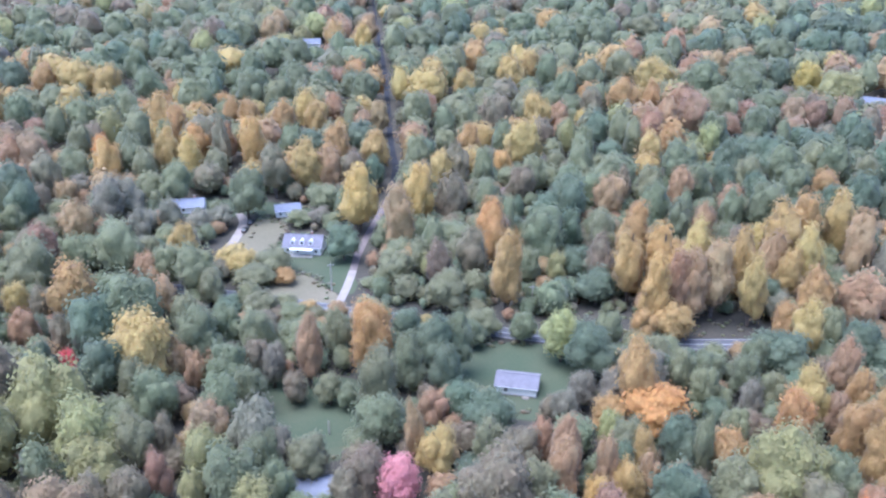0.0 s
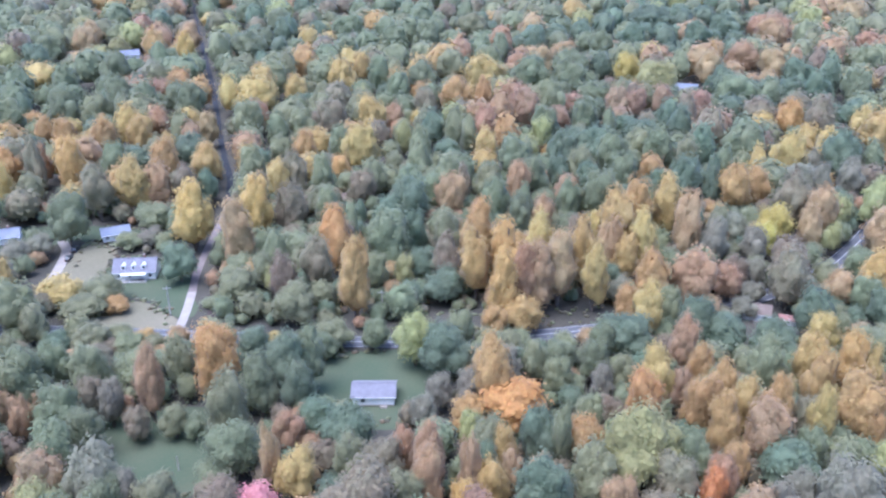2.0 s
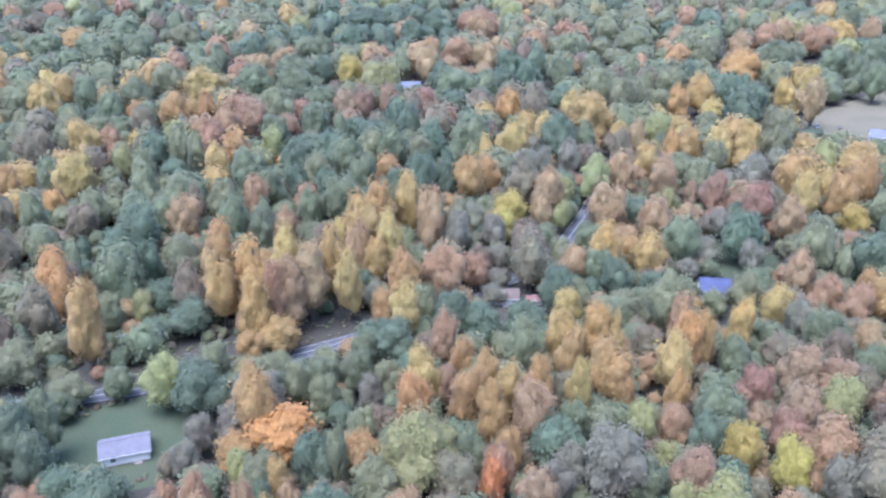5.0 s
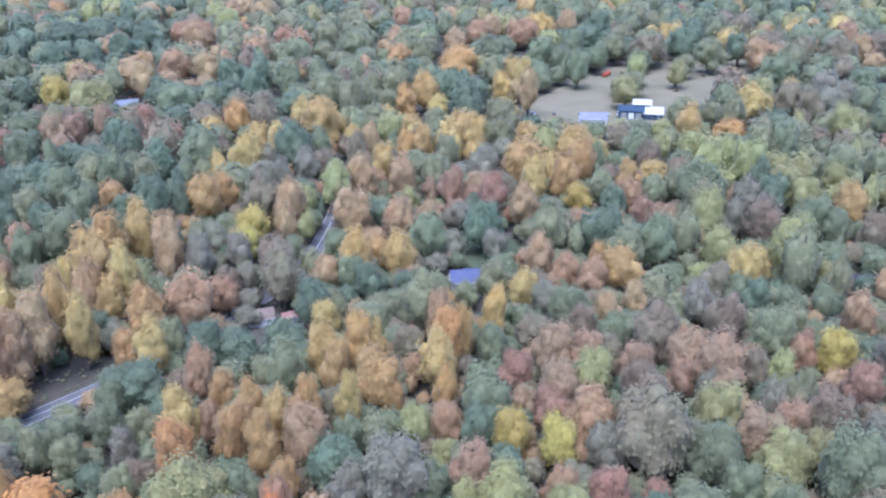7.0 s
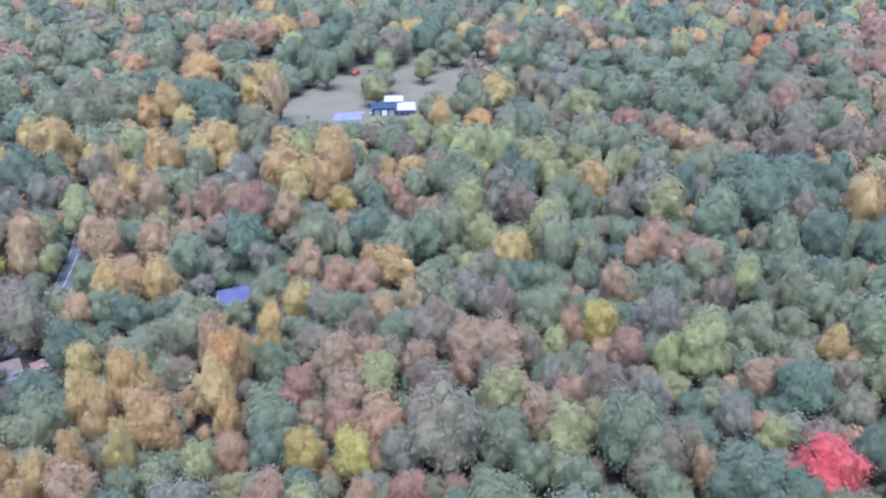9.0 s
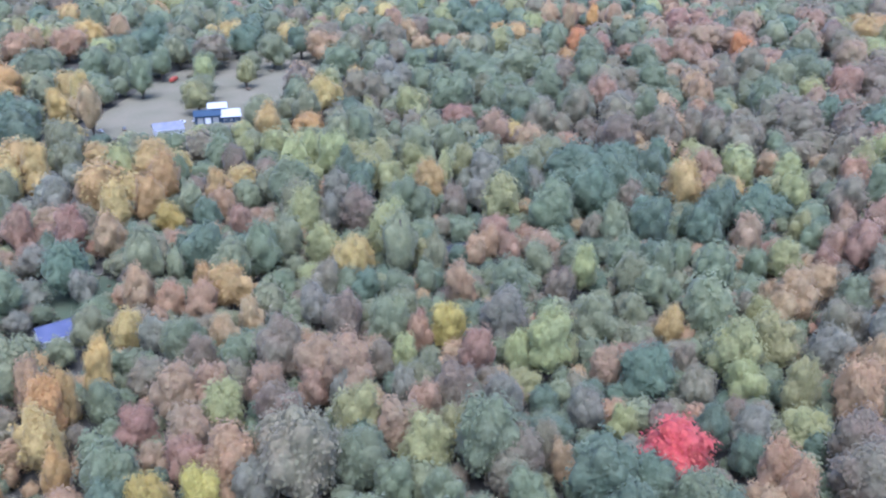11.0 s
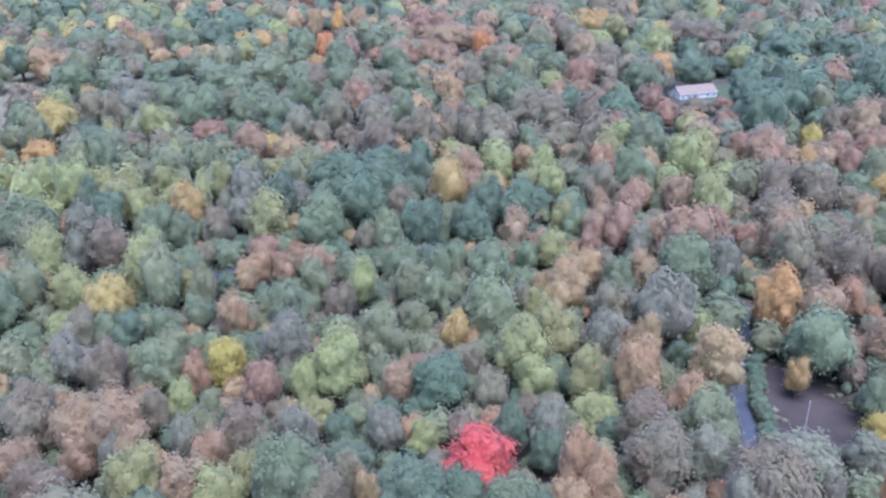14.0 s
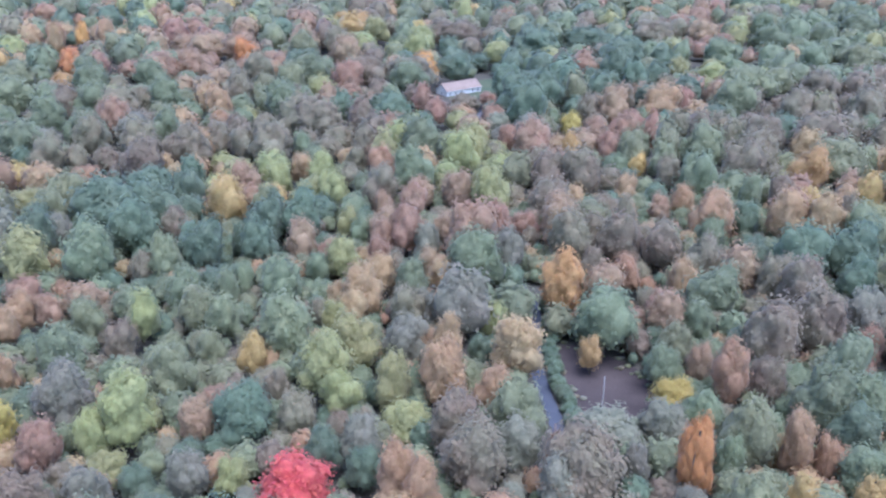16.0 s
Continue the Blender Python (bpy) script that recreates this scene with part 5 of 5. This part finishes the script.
TREE = {  # the name and the words for each foliage
    "gold": ("tulip_tree", "tall tulip tree with golden-brown autumn leaves"),
    "amber": ("hickory_tree", "tall hickory with glowing amber-yellow autumn leaves"),
    "orange": ("sugar_maple", "round maple with bright orange autumn leaves"),
    "yellow": ("ash_tree", "ash tree with clear yellow autumn leaves"),
    "lime": ("elm_tree", "elm with yellow-green leaves beginning to turn"),
    "olive": ("beech_tree", "broad beech with dull olive leaves"),
    "green": ("oak_tree", "broad oak still in green leaf"),
    "teal": ("white_pine", "dense dark blue-green evergreen crown"),
    "brown": ("chestnut_oak", "broad oak with dull brown-green leaves"),
    "russet": ("red_oak", "broad oak with pinkish russet leaves"),
    "tan": ("black_oak", "rounded oak with tan-orange leaves"),
    "grey": ("bare_tree", "thinning tree with greyish half-bare branches"),
    "red": ("red_maple", "round red maple in full scarlet leaf"),
    "pink": ("dogwood", "low spreading tree with bright pink leaves"),
}
rng = random.Random(7)


def shape_of(colour, r, h):
    slim = h / r
    if colour in ("gold", "amber", "yellow") and slim > 3.1:
        return "spire" if rng.random() < 0.6 else "oval"
    return "oval" if slim > 2.7 else "broad"


def plant(x, y, r, h, colour, kind=None):
    name, label = TREE[colour]
    kind = kind or shape_of(colour, r, h)
    t = thing(name, x, y, rng.uniform(0, 360), 0, label, "tree", name.replace("_", " ") + "s in the woods")
    base = h * 0.13
    crown = new("crown", rng.choice((NEAR if math.hypot(x - 20, y - 20) < 225 else HALF)[kind]))
    crown.parent = t
    crown.matrix_basis = Matrix.LocRotScale((0, 0, base), Euler((rng.gauss(0, 0.05), rng.gauss(0, 0.05), 0)), (r * rng.uniform(0.95, 1.12), r * rng.uniform(0.95, 1.12), h - base))
    crown.material_slots[0].link = "OBJECT"
    crown.material_slots[0].material = LEAF[colour]
    trunk = new("trunk", rng.choice(TRUNKS))
    trunk.parent = t
    g = 0.18 + 0.012 * h
    trunk.matrix_basis = Matrix.LocRotScale((0, 0, 0), None, (g, g, h * 0.82))


def inside(x, y, ring):
    hit = False
    for (ax, ay), (bx, by) in zip(ring, ring[1:] + ring[:1]):
        if (ay > y) != (by > y) and x < (bx - ax) * (y - ay) / (by - ay) + ax:
            hit = not hit
    return hit


def near_line(x, y, line, d):
    return any((p.x - x) ** 2 + (p.y - y) ** 2 < d * d for p in line)


def dense(line, step=4.0):
    out = []
    for a, b in zip(line, line[1:]):
        n_ = max(1, int((b - a).length / step))
        out += [a + (b - a) * (i / n_) for i in range(n_)]
    return out


LINES = [([p for p in dense(ROAD) if p.x < 112], 6.5), ([p for p in dense(ROAD) if p.x >= 112], 3.6), ([p for p in dense(LANE) if p.x < 228], 5.0), ([p for p in dense(LANE) if p.x >= 228], 3.2), (dense(DRIVE), 5.5), (dense(TRACK, 6), 5.4), (dense(DRIVE_WEST), 6.0), (dense(DRIVE_EAST), 5.0), (dense(FARM_LANE), 7.0)]
HOMES = [(20.5, 198, 13), (-51, 290, 14), (-64, 327, 10), (-106, 331, 10), (31, 346, 6), (-28, 154, 8), (208, 189, 10), (558, -162, 18), (145, 219, 9), (151, 213, 5), (258, 505, 11), (-104, 680, 9), (293, 86, 6), (416, 272, 13), (446, 258, 18), (-10, 157, 6)]


def open_land(x, y, r):
    # keep the fronts of the houses open towards the south-west
    if any(near_line(x, y, line, d + 0.35 * r) for line, d in LINES):
        return True
    if any((x - hx) ** 2 + (y - hy) ** 2 < (d + 0.5 * r) ** 2 for hx, hy, d in HOMES):
        return True
    for hx, hy, d in HOMES:
        k = (d + 9) / math.hypot(hx - 15, hy - 15)
        if (x - hx + (hx - 15) * k) ** 2 + (y - hy + (hy - 15) * k) ** 2 < (0.7 * d + 0.5 * r) ** 2:
            return True
    e = 0.55 * r
    return any(inside(x + dx, y + dy, outline) for outline, _, _ in LAWNS.values() for dx, dy in ((0, 0), (e, 0), (-e, 0), (0, e), (0, -e)))


CELL = 12.0
placed = {}


def free(x, y, r, gap):
    i, j = int(x // CELL), int(y // CELL)
    for a in range(i - 2, i + 3):
        for b in range(j - 2, j + 3):
            for px, py, pr in placed.get((a, b), ()):
                if (px - x) ** 2 + (py - y) ** 2 < (gap * (pr + r)) ** 2:
                    return False
    return True


def take(x, y, r):
    placed.setdefault((int(x // CELL), int(y // CELL)), []).append((x, y, r))


count = {}
seeds = []
for colour, stand in MARKED.items():
    for x, y, r, h, kind in stand:
        take(x, y, r)
        seeds.append((x, y, colour, r, h))
        count[colour] = count.get(colour, 0) + 1
        plant(x, y, r, h, colour, ("broad", "oval", "spire")[kind])
seed_xy = np.array([s[:2] for s in seeds], float)
seed_rh = np.array([s[3:] for s in seeds], float)

# the rest of the woods takes its colours from the stands round about, and farther off from what is common there
WEST = ["olive"] * 8 + ["green"] * 5 + ["gold"] * 4 + ["teal"] * 2 + ["brown"] * 3 + ["tan"] * 2 + ["lime"] * 2 + ["russet", "grey"]
EAST = ["green"] * 5 + ["brown"] * 5 + ["teal"] * 3 + ["olive"] * 6 + ["russet"] * 4 + ["tan"] * 3 + ["lime"] * 3 + ["gold"]
MIDDLE = ["olive"] * 7 + ["lime"] * 5 + ["gold"] * 3 + ["green"] * 4 + ["brown"] * 3 + ["teal"] * 2 + ["tan"] * 2


def colour_at(x, y):
    d = ((seed_xy - (x, y)) ** 2).sum(1)
    if rng.random() < 0.85 * math.exp(-math.sqrt(d.min()) / 70):
        k = np.argpartition(d, 3)[:3]
        c = seeds[int(k[rng.randrange(3)])][2]
        if c in ("red", "pink"):
            c = "brown"
        if c in ("orange", "yellow", "amber") or c in ("gold", "tan", "lime") and math.hypot(x - 15, y - 15) < 345 and rng.random() < 0.6:
            c = rng.choice(("olive", "olive", "brown", "green"))
        return c
    if math.hypot(x, y) > 480 and rng.random() < 0.5:
        return rng.choice(("olive", "green", "olive", "green", "brown", "teal", "lime"))
    if math.hypot(x - 15, y - 15) < 345:
        return rng.choice(("olive", "green", "brown", "teal", "olive", "green"))
    east = math.degrees(math.atan2(x - 15, y - 15)) / 90 + 0.5 * noise.noise(Vector((x, y, 0)) * 0.006)
    return rng.choice(EAST if east > 0.95 else MIDDLE if east > 0.4 else WEST)


# what must stay in sight over the trees before it: x, y, height, half width
SEEN = [(20, 196, 0, 8), (12, 212, 0, 8), (-51, 287, 0, 9), (-64, 325, 1, 7), (-106, 331, 4, 7), (31, 346, 4, 6), (-28, 154, 3, 5), (208, 189, 4, 6), (228, 205, 1, 9), (446, 254, 0, 14),
        (416, 272, 2, 10), (410, 306, 0, 10), (553, -158, 0, 15), (144, 218, 0.5, 8), (151, 213, 0.5, 4), (157, 229, 3, 5), (258, 505, 4, 9), (-104, 680, 5, 8), (-80, 300, 0, 6), (-33, 262, 0, 6), (-34, 249, 0, 7), (-46, 264, 0, 9), (-68, 300, 0, 6), (78, 223, 0, 7), (86, 221.5, 0, 6), (-34, 188, 0, 9), (293, 86, 5, 6), (206, -60, 0, 4), (216, -79, 0, 13), (202, -72, 0, 8),
        (500, 290, 0, 30), (560, 300, 0, 30), (26, 227, 0, 5), (80, 222, 0, 5), (66, 234, 0, 9)]
SEEN = np.array(SEEN + [(x, y, (0.22 if math.hypot(x - 15, y - 15) < 345 else 0.45) * h, 0.85 * r) for x, y, _, r, h in seeds], float)
SEEN_D = np.hypot(SEEN[:, 0] - 15, SEEN[:, 1] - 15)


def height_limit(x, y, r):
    """How tall a tree may grow without hiding what is seen behind it."""
    own = math.hypot(x - 15, y - 15)
    way = np.array((x - 15, y - 15)) / own
    rel = SEEN[:, :2] - (x, y)
    along = rel @ way
    across = np.abs(rel @ np.array((way[1], -way[0])))
    sel = (along > 0) & (along < 150) & (across < SEEN[:, 3] + 0.7 * r)
    if not sel.any():
        return 99.0
    return float((SEEN[sel, 2] + along[sel] * (127 - SEEN[sel, 2]) / SEEN_D[sel]).min()) + 0.5


stuff = []
for reach_lo, reach_hi, gap, number in ((70, 345, 0.8, 45000), (345, 560, 0.76, 36000), (560, 1080, 0.74, 50000)):
    for _ in range(number):
        az, d = radians(rng.uniform(-44, 150)), math.sqrt(rng.uniform(reach_lo ** 2, reach_hi ** 2))
        x, y = 15 + d * math.sin(az), 15 + d * math.cos(az)
        r = min(14.5, max(3.6, rng.gauss(7.2 + 0.011 * max(0, d - 250), 1.8)))
        if not free(x, y, r, gap) or open_land(x, y, r):
            continue
        colour = colour_at(x, y)
        # some trees stand clear above the rest
        h = (rng.uniform(20, 28) if rng.random() < 0.55 else rng.uniform(12, 16)) + (r - 7) * 0.5
        h = min(h, height_limit(x, y, r))
        if h < 6:
            continue
        r = min(r, 0.6 * h)
        take(x, y, r)
        if reach_hi < 400 and count.get(colour, 0) < 220:
            count[colour] = count.get(colour, 0) + 1
            plant(x, y, r, h, colour)
        else:
            stuff.append((x, y, r, h, colour, reach_hi < 600))

# a lower storey of young trees and shrubs under and between the tall ones
for lo, hi, gap, number in ((3.2, 5.0, 0.52, 9000), (1.6, 3.0, 0.6, 9000)):
    for _ in range(number):
        az, d = radians(rng.uniform(-44, 148)), math.sqrt(rng.uniform(80 ** 2, 360 ** 2))
        x, y = 15 + d * math.sin(az), 15 + d * math.cos(az)
        r = rng.uniform(lo, hi)
        if free(x, y, r, gap) and not open_land(x, y, r) and len(stuff) < 9500:
            h = min(r * rng.uniform(1.7, 2.6), height_limit(x, y, r) + 1.0)
            if h > 1.5:
                take(x, y, r)
                stuff.append((x, y, r, h, rng.choice(("olive", "brown", "green", "teal", "green", "tan")), lo > 3))

# dark understorey below the belt of tall trees by the road
for _ in range(260):
    x, y = rng.uniform(-20, 118), rng.uniform(240, 262)
    r = rng.uniform(1.2, 2.4)
    if free(x, y, r, 0.35) and not open_land(x, y, r):
        take(x, y, r)
        stuff.append((x, y, r, rng.uniform(1.8, 4.5), rng.choice(("teal", "green", "brown", "grey", "olive")), True))

# rough grass and low brush along the edges of the open ground
for outline, _, _ in LAWNS.values():
    for (ax, ay), (bx, by) in zip(outline, outline[1:] + outline[:1]):
        steps = int(math.hypot(bx - ax, by - ay) / 1.7)
        if math.hypot(ax, ay) > 340:
            continue
        for k in range(steps):
            q = (k + rng.random()) / steps
            x, y = ax + (bx - ax) * q + rng.gauss(0, 1.5), ay + (by - ay) * q + rng.gauss(0, 1.5)
            if not any(near_line(x, y, line, d - 1.5) for line, d in LINES):
                stuff.append((x, y, rng.uniform(0.5, 1.3), rng.uniform(0.3, 0.9), rng.choice(("olive", "brown", "grey", "olive", "green")), False))

names = list(LEAF)
V, L3, M3, T3, N3 = [], [], [], [], []
offset = 0
for x, y, r, h, colour, mid in stuff:
    kind = shape_of(colour, r, h)
    v, f, nrm = rng.choice((MID if mid else FAR)[kind])
    a = rng.uniform(0, 6.283)
    ca, sa = math.cos(a), math.sin(a)
    base = h * 0.13
    V.append(np.stack([x + r * (v[:, 0] * ca - v[:, 1] * sa), y + r * (v[:, 0] * sa + v[:, 1] * ca), base + (h - base) * v[:, 2]], 1))
    N3.append(np.stack([nrm[:, 0] * ca - nrm[:, 1] * sa, nrm[:, 0] * sa + nrm[:, 1] * ca, nrm[:, 2]], 1))
    L3.append(f + offset)
    M3.append(np.full(len(f), names.index(colour)))
    T3.append(np.full(len(f), rng.random()))
    offset += len(v)
V, L3 = np.vstack(V), np.vstack(L3)
me = bpy.data.meshes.new("forest_canopy")
me.vertices.add(len(V))
me.vertices.foreach_set("co", V.ravel())
loops = L3.ravel().astype(np.int32)
me.loops.add(len(loops))
me.loops.foreach_set("vertex_index", loops)
sizes = np.full(len(L3), 3)
me.polygons.add(len(sizes))
me.polygons.foreach_set("loop_start", (np.cumsum(sizes) - sizes).astype(np.int32))
me.polygons.foreach_set("material_index", np.concatenate(M3).astype(np.int32))
me.polygons.foreach_set("use_smooth", np.ones(len(L3), bool))
tints = me.attributes.new("tint", "FLOAT", "FACE")
tints.data.foreach_set("value", np.concatenate(T3).astype(np.float32))
for k in names:
    me.materials.append(LEAF[k])
me.update(calc_edges=True)
me.normals_split_custom_set_from_vertices(np.vstack(N3).astype(np.float32))
tagged(new("forest_canopy", me), "endless mixed autumn woods in gold, olive, green and russet", "forest", kind="stuff")

# low dark hedge, standing for the lane's band of shade; brush in the meadow
lane = [p for p in dense(LANE, 1.9) if 186 < p.x < 262]
for a, b in zip(lane, lane[1:]):
    way = (b - a).normalized()
    p = a + Vector((way.y, -way.x, 0)) * rng.uniform(3.6, 5.2)
    plant(p.x, p.y, rng.uniform(1.9, 3.0), rng.uniform(2.6, 4.6), "teal")
for x, y, r in ((560, 290, 3.0), (575, 283, 2.4), (598, 276, 2.8), (520, 275, 2.0), (606, 300, 2.2), (545, 330, 2.6)):
    plant(x, y, r, r * 0.9, "brown")
